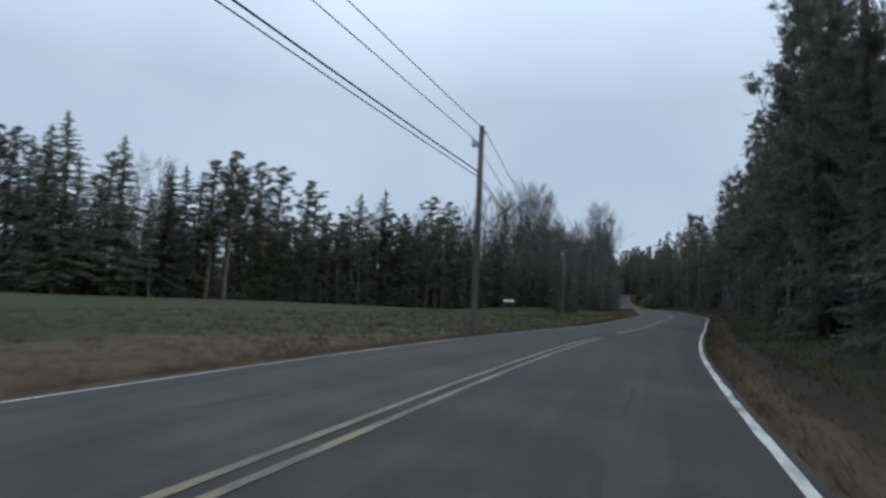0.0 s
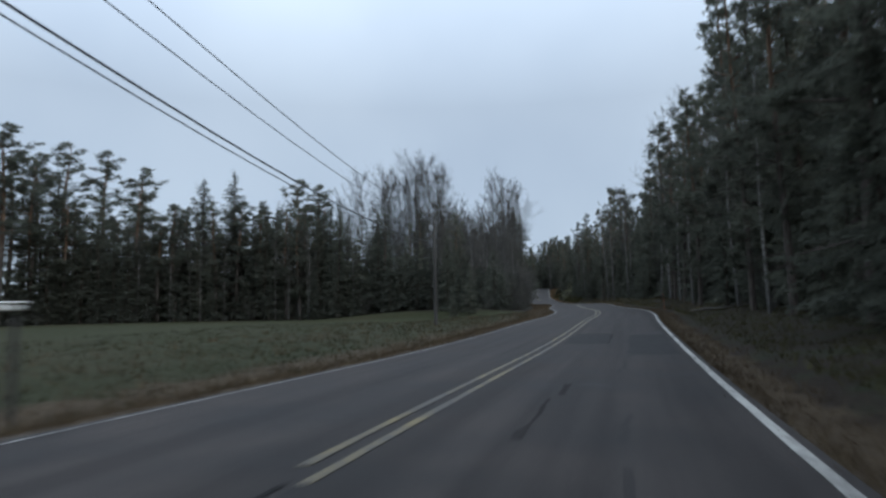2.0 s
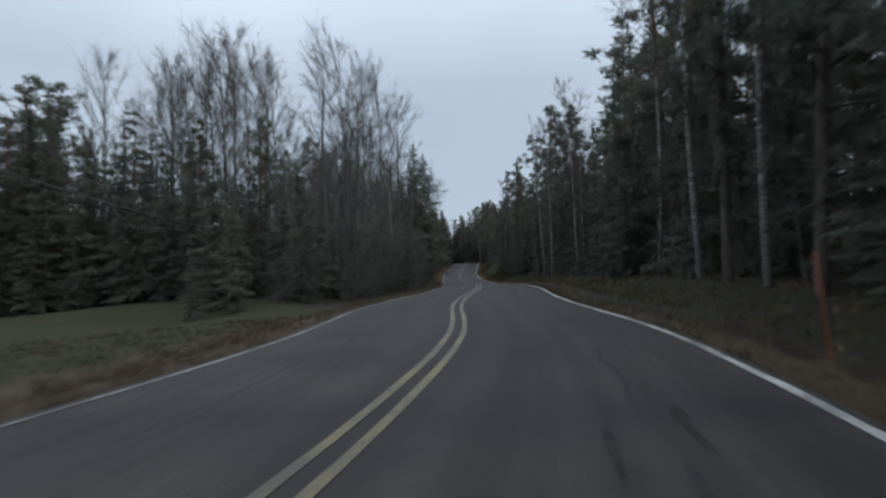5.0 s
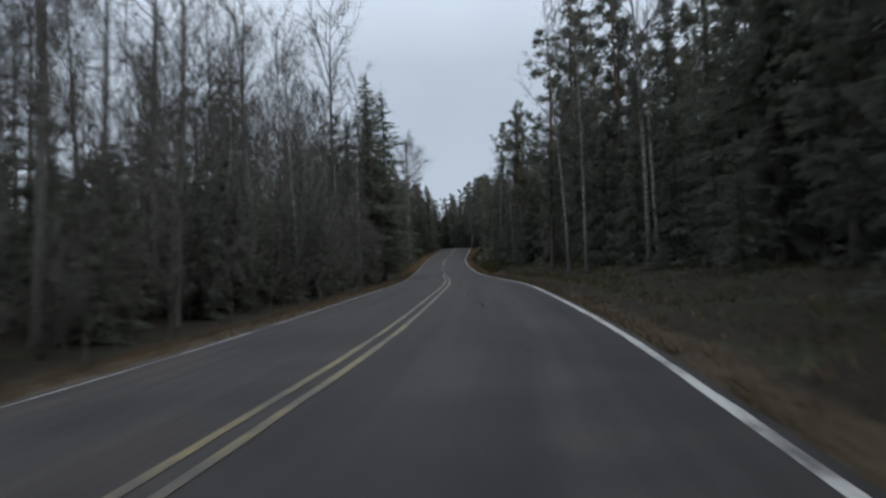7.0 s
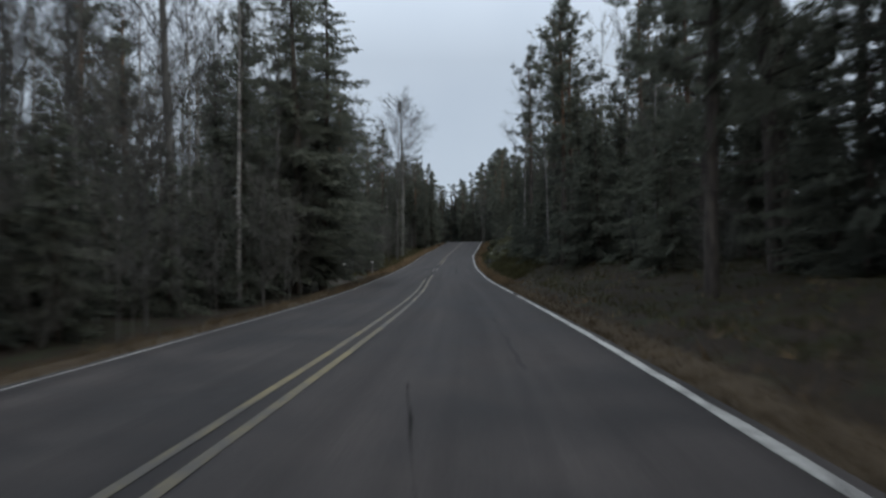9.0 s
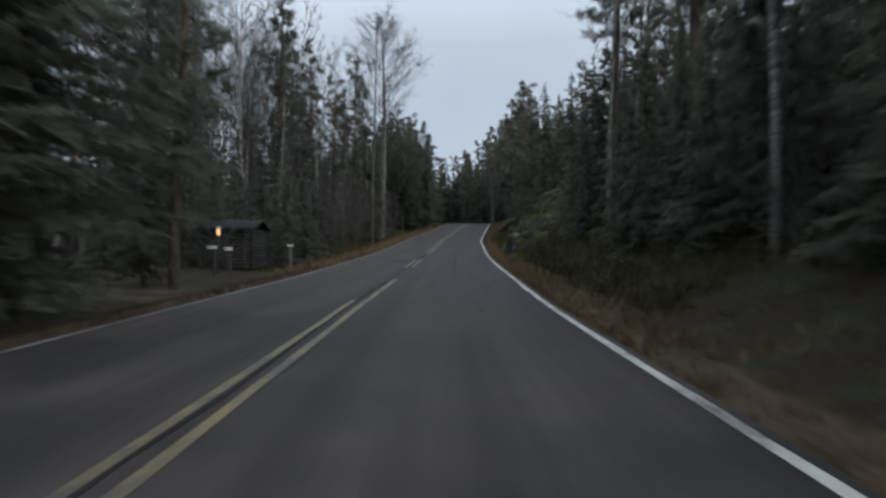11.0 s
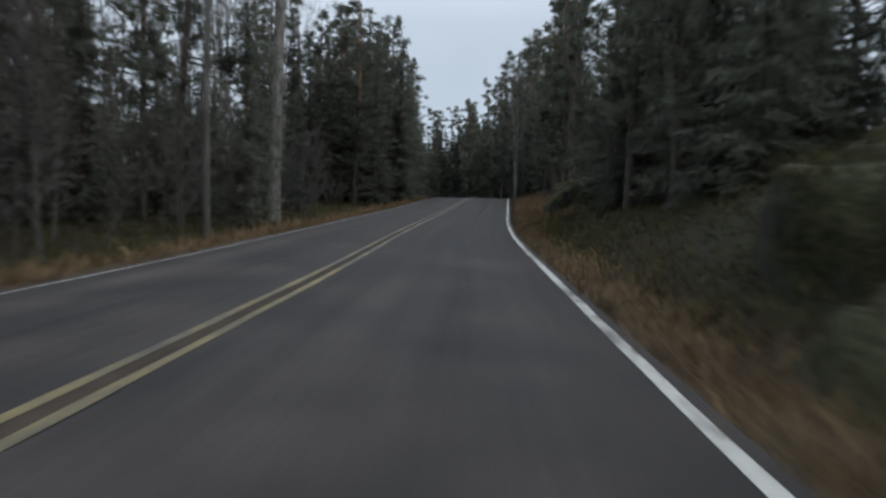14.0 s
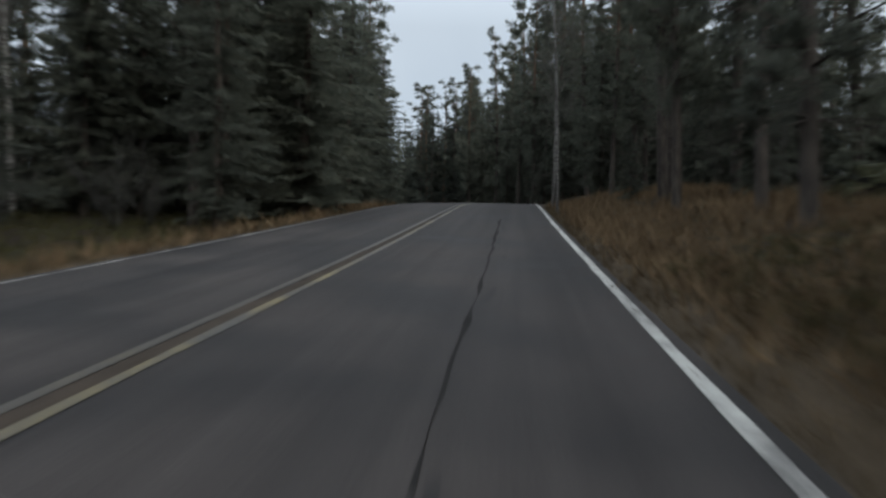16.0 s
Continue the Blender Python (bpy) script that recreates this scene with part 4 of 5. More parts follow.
# wood on the right of the road
sow(101, 34, [("pine_tree", 5), ("birch_tree", 2), ("spruce_tree", 2)], right_of_road(24, 80, 3.8, 6.0), {**TALL, "pine_tree": (14, 19)}, 1.8, shapes=(2, 3))
sow(107, 100, [("spruce_tree", 5), ("pine_tree", 4), ("birch_tree", 1.6)], right_of_road(4, 110, 5.6, 14), TALL, 1.6, shapes=(2, 3))
sow(102, 44, [("young_spruce", 5), ("bare_bush", 2)], right_of_road(10, 112, 3.6, 7), {**TALL, "young_spruce": (3, 8)}, 1.0)
sow(103, 32, [("spruce_tree", 4), ("pine_tree", 3), ("birch_tree", 1.5)], right_of_road(108, 136, 4.6, 14), {**TALL, "spruce_tree": (9, 15)}, 1.6, shapes=(2, 3))
sow(140, 22, [("spruce_tree", 3), ("pine_tree", 3), ("birch_tree", 3)], right_of_road(136, 160, 4.6, 14), {"spruce_tree": (5.5, 8.5), "pine_tree": (12, 16), "birch_tree": (11, 16)}, 2.0, shapes=(0, 1, 2))
sow(109, 16, [("spruce_tree", 4), ("pine_tree", 1)], right_of_road(146, 166.5, 3.6, 10), {"spruce_tree": (5, 8), "pine_tree": (11, 15)}, 1.6)
sow(104, 46, [("young_spruce", 6), ("bare_bush", 2)], right_of_road(106, 167, 3.8, 8), {**TALL, "young_spruce": (3.5, 7.5)}, 1.0, stout=(1.0, 1.3))
sow(105, 38, [("pine_tree", 4), ("spruce_tree", 3), ("birch_tree", 1)], right_of_road(166, 194, 9.0, 20), {**TALL, "spruce_tree": (9, 14), "pine_tree": (10, 14)}, 1.9)
sow(145, 24, [("young_spruce", 5), ("bare_bush", 1)], right_of_road(14, 58, 4.0, 6.6), {"young_spruce": (4, 8), "bare_bush": (2, 3)}, 1.0, shapes=(2, 0), stout=(1.0, 1.35))
sow(143, 22, [("young_spruce", 4), ("alder_sapling", 1)], right_of_road(56, 96, 3.8, 6.2), {"young_spruce": (4, 7.5), "alder_sapling": (4, 6)}, 1.0, shapes=(2, 0), stout=(1.0, 1.3))
sow(144, 11, [("spruce_tree", 1)], right_of_road(196, 209, 4.6, 9.0), {"spruce_tree": (12, 15.5)}, 1.6, stout=(1.0, 1.25))
sow(147, 6, [("pine_tree", 3), ("spruce_tree", 1)], right_of_road(167, 181, 8.0, 11.5), {"pine_tree": (9, 12), "spruce_tree": (7, 10)}, 1.7, shapes=(2, 3))
sow(130, 18, [("pine_tree", 4), ("spruce_tree", 1.5)], right_of_road(216, 252, 2.9, 5.0), {"pine_tree": (12, 16), "spruce_tree": (10, 14)}, 1.7, shapes=(0, 1, 2))
sow(133, 44, [("pine_tree", 5), ("spruce_tree", 4)], right_of_road(246, 286, 2.6, 16), {"pine_tree": (15, 19), "spruce_tree": (13, 18)}, 1.5, shapes=(2, 3, 0))
sow(134, 26, [("young_spruce", 1)], right_of_road(246, 288, 2.4, 10), {"young_spruce": (4, 8)}, 1.1)
sow(106, 21, [("pine_tree", 5), ("spruce_tree", 1), ("birch_tree", 0.7)], right_of_road(190, 248, 5.2, 14), {**TALL, "pine_tree": (13, 17), "spruce_tree": (11, 16)}, 2.0, shapes=(0, 2, 3))
sow(126, 28, [("young_spruce", 3), ("bare_bush", 1)], right_of_road(150, 166, 4.4, 10), {"young_spruce": (3.5, 8), "bare_bush": (1.5, 3)}, 1.0)
sow(127, 20, [("young_spruce", 1)], right_of_road(190, 206, 3.6, 9), {"young_spruce": (3, 7)}, 1.0)
sow(128, 36, [("young_spruce", 4), ("bare_bush", 1)], right_of_road(147, 166, 2.6, 5.2), {"young_spruce": (1.6, 4.2), "bare_bush": (1.2, 2.2)}, 0.8)
sow(129, 9, [("young_spruce", 2), ("bare_bush", 1)], right_of_road(166, 178, 6.5, 9.5), {"young_spruce": (3, 6), "bare_bush": (1.5, 2.5)}, 1.2)
sow(108, 24, [("young_spruce", 3), ("bare_bush", 1)], right_of_road(226, 262, 5.5, 13), TALL, 1.0)
# wood across the meadow and on the left of the road
sow(110, 40, [("spruce_tree", 5), ("pine_tree", 4)], meadow_edge(-120, -50, 0.5, 8), {"spruce_tree": (20, 26), "pine_tree": (20, 25)}, 1.9, shapes=(2, 3, 0), stout=(1.3, 1.65))
sow(111, 78, [("spruce_tree", 6), ("pine_tree", 4)], meadow_edge(-54, -14, 0.5, 9), {"spruce_tree": (13.5, 18), "pine_tree": (14, 17.5)}, 1.8, shapes=(2, 3), stout=(1.3, 1.65))
sow(135, 14, [("birch_tree", 1)], meadow_edge(-70, -12, -0.6, 2.5), {"birch_tree": (12, 16)}, 1.0, shapes=(2, 3), stout=(0.8, 1.0))
sow(123, 16, [("spruce_tree", 4), ("pine_tree", 3)], meadow_edge(-16, 3, 4, 14), {"spruce_tree": (9, 12.5), "pine_tree": (10, 13)}, 1.7)
sow(112, 40, [("young_spruce", 6), ("bare_bush", 2)], meadow_edge(-115, 7, -0.8, 3), {**TALL, "young_spruce": (4, 9)}, 1.0)
sow(120, 15, [("aspen_tree", 1)], lambda r: (r.uniform(-12, 1), r.uniform(112, 125)), {"aspen_tree": (19, 22.5)}, 1.0, shapes=(1, 1, 2))
sow(125, 26, [("young_spruce", 1)], lambda r: (lambda x: (x, float(forest_line(x)) + r.uniform(0.5, 6)))(r.uniform(-15, 3.5)), {"young_spruce": (5.5, 8.5)}, 1.0)
sow(121, 5, [("aspen_tree", 1)], lambda r: (r.uniform(6.0, 10.0), r.uniform(101, 111)), {"aspen_tree": (14.5, 17)}, 1.1)
sow(113, 24, [("aspen_tree", 4), ("birch_tree", 3)], left_of_road(117, 146, 4.0, 18), {**TALL, "aspen_tree": (13, 17), "birch_tree": (13, 17)}, 1.6)
sow(124, 12, [("birch_tree", 2), ("aspen_tree", 1)], left_of_road(101, 122, 3.8, 12), {"birch_tree": (7, 11), "aspen_tree": (8, 12)}, 1.4)
sow(122, 6, [("spruce_tree", 3), ("pine_tree", 1)], left_of_road(143, 155.5, 3.4, 7.5), {"spruce_tree": (9, 14), "pine_tree": (14, 18)}, 1.8)
sow(114, 74, [("young_spruce", 7), ("bare_bush", 2)], left_of_road(92, 150, 3.0, 11), {**TALL, "young_spruce": (3, 5.5), "bare_bush": (2, 4)}, 0.9)
sow(141, 16, [("alder_sapling", 1), ("young_spruce", 1)], right_of_road(211, 240, 3.0, 7.0), {"alder_sapling": (2.5, 4), "young_spruce": (1.5, 3.6)}, 1.2, shapes=(0, 1))
sow(136, 28, [("young_spruce", 1)], left_of_road(100, 146, 3.6, 7.0), {"young_spruce": (3.4, 5.6)}, 0.9, shapes=(2, 2, 0), stout=(1.05, 1.4))
sow(137, 50, [("alder_sapling", 1)], left_of_road(96, 147, 2.4, 4.6), {"alder_sapling": (3.2, 6.0)}, 0.7, shapes=(0, 1))
sow(142, 14, [("young_spruce", 3), ("alder_sapling", 2)], left_of_road(173, 186, 3.2, 9.0), {"young_spruce": (2, 5), "alder_sapling": (3, 6)}, 1.0, shapes=(0, 1))
sow(146, 4, [("pine_tree", 3), ("spruce_tree", 2)], left_of_road(192, 207, 5.5, 12), {"pine_tree": (15, 18), "spruce_tree": (12, 16)}, 1.8, shapes=(2, 3))
sow(138, 40, [("alder_sapling", 1)], left_of_road(174, 216, 2.6, 6.5), {"alder_sapling": (3.0, 6.0)}, 0.8, shapes=(0, 1))
sow(139, 26, [("spruce_tree", 5), ("pine_tree", 2)], left_of_road(224, 241, 3.2, 9.0), {"spruce_tree": (13, 17), "pine_tree": (14, 17)}, 1.6, shapes=(2, 3), stout=(1.0, 1.3))
sow(131, 16, [("spruce_tree", 4), ("pine_tree", 1)], left_of_road(223, 264, 2.6, 4.4), {"pine_tree": (12, 16), "spruce_tree": (11, 15)}, 1.6)
sow(115, 50, [("birch_tree", 7), ("pine_tree", 0.7), ("aspen_tree", 1.2), ("spruce_tree", 1.4)], left_of_road(172, 205, 4.2, 20), {**TALL, "birch_tree": (17, 23), "aspen_tree": (18, 22), "pine_tree": (16, 20), "spruce_tree": (10, 16)}, 1.5)
sow(116, 22, [("birch_tree", 5), ("pine_tree", 0.8), ("spruce_tree", 0.8)], left_of_road(150, 172, 9.5, 24), {**TALL, "birch_tree": (18, 23), "pine_tree": (18, 22), "spruce_tree": (8, 13)}, 1.7)
sow(117, 36, [("young_spruce", 3), ("bare_bush", 3)], left_of_road(168, 232, 3.8, 14), {**TALL, "young_spruce": (2, 6)}, 1.1)
sow(118, 44, [("spruce_tree", 4), ("pine_tree", 4), ("birch_tree", 1)], left_of_road(222, 280, 3.4, 15), TALL, 1.7)
sow(119, 26, [("pine_tree", 3), ("spruce_tree", 5)], left_of_road(256, 290, 3.2, 14), {"pine_tree": (13, 17), "spruce_tree": (10, 15)}, 1.4)
sow(132, 16, [("young_spruce", 4)], left_of_road(254, 288, 2.8, 12), {"young_spruce": (4, 8)}, 1.1)
sow(148, 7, [("spruce_tree", 1)], right_of_road(95, 108, 5.0, 9.0), {"spruce_tree": (13, 17)}, 1.5, stout=(1.0, 1.3))
sow(149, 5, [("spruce_tree", 1)], right_of_road(55, 66, 5.0, 8.5), {"spruce_tree": (13, 17)}, 1.5, stout=(1.0, 1.3))


# ---------------------------------------------------------------- the depth of the woods, past counting
def woods(name, seed, count, spot, makers, bark, leaf, lo, hi, label, stout=1.0):
    rng = np.random.default_rng(seed)
    built = []
    for mk, tall in makers:
        t, c = mk()
        built.append((t.arrays(), c.arrays(), tall))
    wood, green = Soup(), Soup()
    for _ in range(count):
        x, y = spot(rng)
        (tv, tf), (cv, cf), tall = built[int(rng.integers(0, len(built)))]
        s, a = rng.uniform(lo, hi) / tall, rng.uniform(0, 6.28)
        rot = np.array([[np.cos(a), -np.sin(a), 0], [np.sin(a), np.cos(a), 0], [0, 0, 1]]) * s * np.array([[stout, stout, 1]])
        at = np.array([x, y, float(land(x, y)) - 0.05])
        wood.add(tv @ rot.T + at, tf)
        green.add(cv @ rot.T + at, cf)
    ob = new(name)
    tagged(part("trunks", wood, bark, ob), kind="stuff")
    tagged(part("crowns", green, leaf, ob), kind="stuff")
    tagged(ob, label, "wood", kind="stuff")
    return ob


FAR_SPRUCE = [(lambda: spruce_soups(15, 2.9, 71, 0.34), 15), (lambda: spruce_soups(13, 2.6, 72, 0.34), 13)]
FAR_PINE = [(lambda: pine_soups(16, 2.6, 73, 0.3, 0.3), 16), (lambda: pine_soups(15, 2.6, 74, 0.3, 0.2), 15)]
FAR_BARE = [(lambda: bare_soups(17, 2.9, 75, 0.42, 0.22, 0.78, 0, 0.0055, 0.03), 17), (lambda: bare_soups(19, 3.0, 76, 0.42, 0.26, 0.8, 0, 0.0055, 0.03), 19)]
LOW_SPRUCE = [(lambda: spruce_soups(6, 1.9, 77, 0.34, 0.03), 6), (lambda: spruce_soups(4.5, 1.7, 78, 0.34, 0.03), 4.5)]


def deep(rng):
    """Right of the road, and behind the far edge of the meadow."""
    if rng.random() < 0.5:
        return right_of_road(-25, 138, 13, 40)(rng)
    return meadow_edge(-190, -12, 8, 42)(rng)


def deep_left(rng):
    return left_of_road(124, 236, 12, 44)(rng)


def far_end(rng):
    return left_of_road(236, 300, 10, 46)(rng) if rng.random() < 0.55 else right_of_road(240, 330, 13, 42)(rng)


woods("spruce_wood", 201, 95, deep, FAR_SPRUCE, M_SPRUCE_BARK, M_SPRUCE, 13, 19, "deep dark spruce wood behind the roadside trees")
woods("pine_wood", 202, 64, deep, FAR_PINE, M_PINE, M_PINE_N, 14, 20, "deep pine wood behind the roadside trees")
woods("spruce_wood", 205, 100, far_end, FAR_SPRUCE, M_SPRUCE_BARK, M_SPRUCE, 10, 15, "spruce wood beyond the brow of the hill")
woods("pine_wood", 206, 50, far_end, FAR_PINE, M_PINE, M_PINE_N, 12, 17, "pine wood beyond the brow of the hill")
woods("birch_wood", 203, 80, deep_left, FAR_BARE, M_BIRCH, M_TWIG, 14, 21, "leafless birches deep in the wood")
woods("pine_wood", 213, 22, lambda r: left_of_road(165, 250, 10, 40)(r), FAR_PINE, M_PINE, M_PINE_N, 13, 18, "pine wood behind the birches")
woods("birch_wood", 214, 44, lambda r: left_of_road(165, 235, 8, 34)(r), FAR_BARE, M_BIRCH, M_TWIG, 17, 23, "leafless birches behind the roadside trees")
woods("spruce_wood", 215, 120, lambda r: right_of_road(284, 340, 3, 26)(r), FAR_SPRUCE, M_SPRUCE_BARK, M_SPRUCE, 11, 16, "spruce wood closing the bend beyond the brow")
woods("undergrowth_wood", 216, 120, lambda r: right_of_road(280, 335, 3, 20)(r), LOW_SPRUCE, M_SPRUCE_BARK, M_SPRUCE, 5, 9, "young spruces closing the bend beyond the brow")
woods("spruce_wood", 217, 110, lambda r: meadow_edge(-190, -46, 1, 12)(r), FAR_SPRUCE, M_SPRUCE_BARK, M_SPRUCE, 15, 19.5, "spruces closing the edge of the wood", 1.3)
woods("spruce_wood", 218, 110, lambda r: right_of_road(88, 164, 7.5, 17)(r), FAR_SPRUCE, M_SPRUCE_BARK, M_SPRUCE, 5, 8.5, "dark spruces closing the wood behind the birches")
woods("undergrowth_wood", 219, 120, lambda r: right_of_road(3, 164, 6.5, 14)(r), LOW_SPRUCE, M_SPRUCE_BARK, M_SPRUCE, 4, 8, "young spruces closing the wood behind the verge")
woods("spruce_wood", 220, 34, lambda r: right_of_road(192, 250, 9, 18)(r), FAR_SPRUCE, M_SPRUCE_BARK, M_SPRUCE, 4, 7.5, "dark spruces closing the wood on the bank")
woods("undergrowth_wood", 221, 50, lambda r: right_of_road(213, 262, 6.5, 14)(r), LOW_SPRUCE, M_SPRUCE_BARK, M_SPRUCE, 3, 6, "young spruces closing the wood on the bank")
woods("undergrowth_wood", 222, 130, lambda r: left_of_road(104, 146, 4.5, 16)(r), LOW_SPRUCE, M_SPRUCE_BARK, M_SPRUCE, 3.5, 6, "young spruces closing the wood behind the verge")
woods("spruce_wood", 223, 90, lambda r: left_of_road(206, 290, 7, 30)(r), FAR_SPRUCE, M_SPRUCE_BARK, M_SPRUCE, 5, 9, "spruces closing the wood towards the brow")
woods("undergrowth_wood", 224, 60, lambda r: left_of_road(206, 290, 5, 18)(r), LOW_SPRUCE, M_SPRUCE_BARK, M_SPRUCE, 4, 8, "young spruces closing the wood towards the brow")
woods("spruce_wood", 225, 80, lambda r: (r.uniform(18.5, 34), r.uniform(278, 302)), FAR_SPRUCE, M_SPRUCE_BARK, M_SPRUCE, 10.5, 15, "spruces standing close beyond the brow")
woods("pine_wood", 226, 14, lambda r: (r.uniform(19.5, 33), r.uniform(280, 300)), FAR_PINE, M_PINE, M_PINE_N, 14, 17, "pines standing close beyond the brow")
woods("spruce_wood", 227, 60, lambda r: meadow_edge(-190, -30, 12, 32)(r), FAR_SPRUCE, M_SPRUCE_BARK, M_SPRUCE, 13, 17, "spruces closing the depth of the wood", 1.3)
woods("spruce_wood", 212, 120, lambda r: meadow_edge(-190, -8, 2, 14)(r), FAR_SPRUCE, M_SPRUCE_BARK, M_SPRUCE, 10, 15, "spruces closing the edge of the wood", 1.4)
woods("birch_wood", 228, 36, lambda r: meadow_edge(-75, -12, 6, 22)(r), FAR_BARE, M_BIRCH, M_TWIG, 16, 19.5, "leafless birches behind the edge of the wood")
woods("undergrowth_wood", 209, 140, lambda r: meadow_edge(-190, -8, 1, 16)(r), LOW_SPRUCE, M_SPRUCE_BARK, M_SPRUCE, 6, 12, "young spruces filling the edge of the wood")
woods("undergrowth_wood", 229, 110, lambda r: meadow_edge(-95, -10, -0.6, 2.2)(r), LOW_SPRUCE, M_SPRUCE_BARK, M_SPRUCE, 2.5, 6.5, "young spruces along the edge of the meadow")
woods("undergrowth_wood", 210, 140, lambda r: left_of_road(112, 150, 8, 34)(r), LOW_SPRUCE, M_SPRUCE_BARK, M_SPRUCE, 4.5, 7, "young spruces filling the depth of the wood")
woods("undergrowth_wood", 211, 120, lambda r: left_of_road(172, 240, 8, 30)(r), LOW_SPRUCE, M_SPRUCE_BARK, M_SPRUCE, 4, 8, "young spruces filling the depth of the wood")
woods("undergrowth_wood", 204, 70, deep_left, LOW_SPRUCE, M_SPRUCE_BARK, M_SPRUCE, 3.5, 8.5, "low young spruces filling the depth of the wood")
woods("undergrowth_wood", 207, 60, deep, LOW_SPRUCE, M_SPRUCE_BARK, M_SPRUCE, 3.5, 8, "low young spruces filling the depth of the wood")
woods("undergrowth_wood", 208, 70, far_end, LOW_SPRUCE, M_SPRUCE_BARK, M_SPRUCE, 3.5, 8, "low young spruces filling the depth of the wood")


# ---------------------------------------------------------------- low growth
def tufts(name, seed, count, spot, mat, label, tall, blades=7, width=0.02, spread=0.10):
    rng = np.random.default_rng(seed)
    pts = np.array([spot(rng) for _ in range(count)])
    z = land(pts[:, 0], pts[:, 1])
    c = np.stack([pts[:, 0], pts[:, 1], z - 0.02], -1)
    base = np.repeat(c, blades, 0) + rng.normal(0, spread, (count * blades, 3)) * [1, 1, 0]
    h = np.repeat(rng.uniform(*tall, count), blades) * rng.uniform(0.5, 1.1, count * blades)
    d = rng.normal(0, 0.42, (count * blades, 3))
    d[:, 2] = 1
    s = Soup()
    s.slivers(base, d * h[:, None], np.full(len(base), width), rng)
    return tagged(part(name, s, mat), label, "grass" if "grass" in name else "undergrowth", kind="stuff")


def verge_spot(y0, y1, d0, d1, side):
    def spot(rng):
        y = rng.uniform(y0, y1)
        d = d0 + (d1 - d0) * rng.random() ** 1.5
        return (float(road_x(y)) + LANE_RIGHT + SHOULDER + d, y) if side > 0 else (float(road_x(y)) - float(lane_left(y)) - SHOULDER - d, y)
    return spot


tufts("dry_grass", 301, 7400, verge_spot(0, 235, 0.02, 1.05, 1), M_DRY, "straw-coloured dry grass along the verge", (0.06, 0.22), 7, 0.015)
tufts("dry_grass", 302, 6400, verge_spot(4, 235, 0.03, 2.0, -1), M_DRY, "straw-coloured dry grass along the verge", (0.07, 0.26), 7, 0.017)
tufts("meadow_grass", 303, 5200, lambda r: (lambda y: (float(road_x(y)) - 5 - 26 * r.random() ** 1.6, y))(r.uniform(2, 86)), M_GREEN, "short rough meadow grass", (0.08, 0.26), 6, 0.026, 0.16)
tufts("meadow_grass", 304, 1700, lambda r: (lambda y: (float(road_x(y)) - 4.6 - 15 * r.random() ** 1.4, y))(r.uniform(2, 86)), M_DRY, "withered tall grass in the meadow", (0.14, 0.42), 6, 0.022, 0.12)
tufts("bracken", 305, 2000, verge_spot(205, 236, 0.7, 6.5, 1), M_BRACKEN, "rust-brown withered bracken on the bank", (0.18, 0.5), 10, 0.03, 0.24)
tufts("bracken", 308, 900, verge_spot(172, 206, 0.35, 1.3, 1), M_BRACKEN, "rust-brown withered bracken on the bank", (0.08, 0.24), 9, 0.02, 0.2)
tufts("heath_shrubs", 309, 5200, verge_spot(183, 214, 1.1, 8, 1), M_HEATH, "olive green moss and bilberry twigs on the bank", (0.06, 0.22), 8, 0.026, 0.22)
tufts("heath_shrubs", 310, 7000, verge_spot(2, 166, 1.5, 8, 1), M_HEATH, "dark green heath and bilberry twigs on the bank", (0.06, 0.24), 8, 0.024, 0.22)
tufts("heath_shrubs", 311, 4200, verge_spot(150, 176, 1.3, 7.5, 1), M_HEATH, "dark green heath and bilberry twigs on the bank", (0.10, 0.34), 8, 0.035, 0.22)
tufts("bracken", 312, 800, verge_spot(148, 190, 0.3, 1.15, 1), M_BRACKEN, "rust-brown withered bracken on the bank", (0.10, 0.32), 8, 0.022, 0.2)
tufts("heath_shrubs", 313, 3600, verge_spot(168, 236, 1.6, 10, -1), M_HEATH, "dark green heath and bilberry twigs under the birches", (0.12, 0.4), 8, 0.035, 0.22)
tufts("bracken", 306, 380, verge_spot(60, 172, 1.0, 4.5, 1), M_BRACKEN, "rust-brown withered bracken on the bank", (0.1, 0.3), 7, 0.025, 0.2)
tufts("bracken", 307, 620, verge_spot(165, 236, 0.3, 2.2, -1), M_BRACKEN, "rust-brown withered bracken on the bank", (0.2, 0.5), 7, 0.04, 0.2)


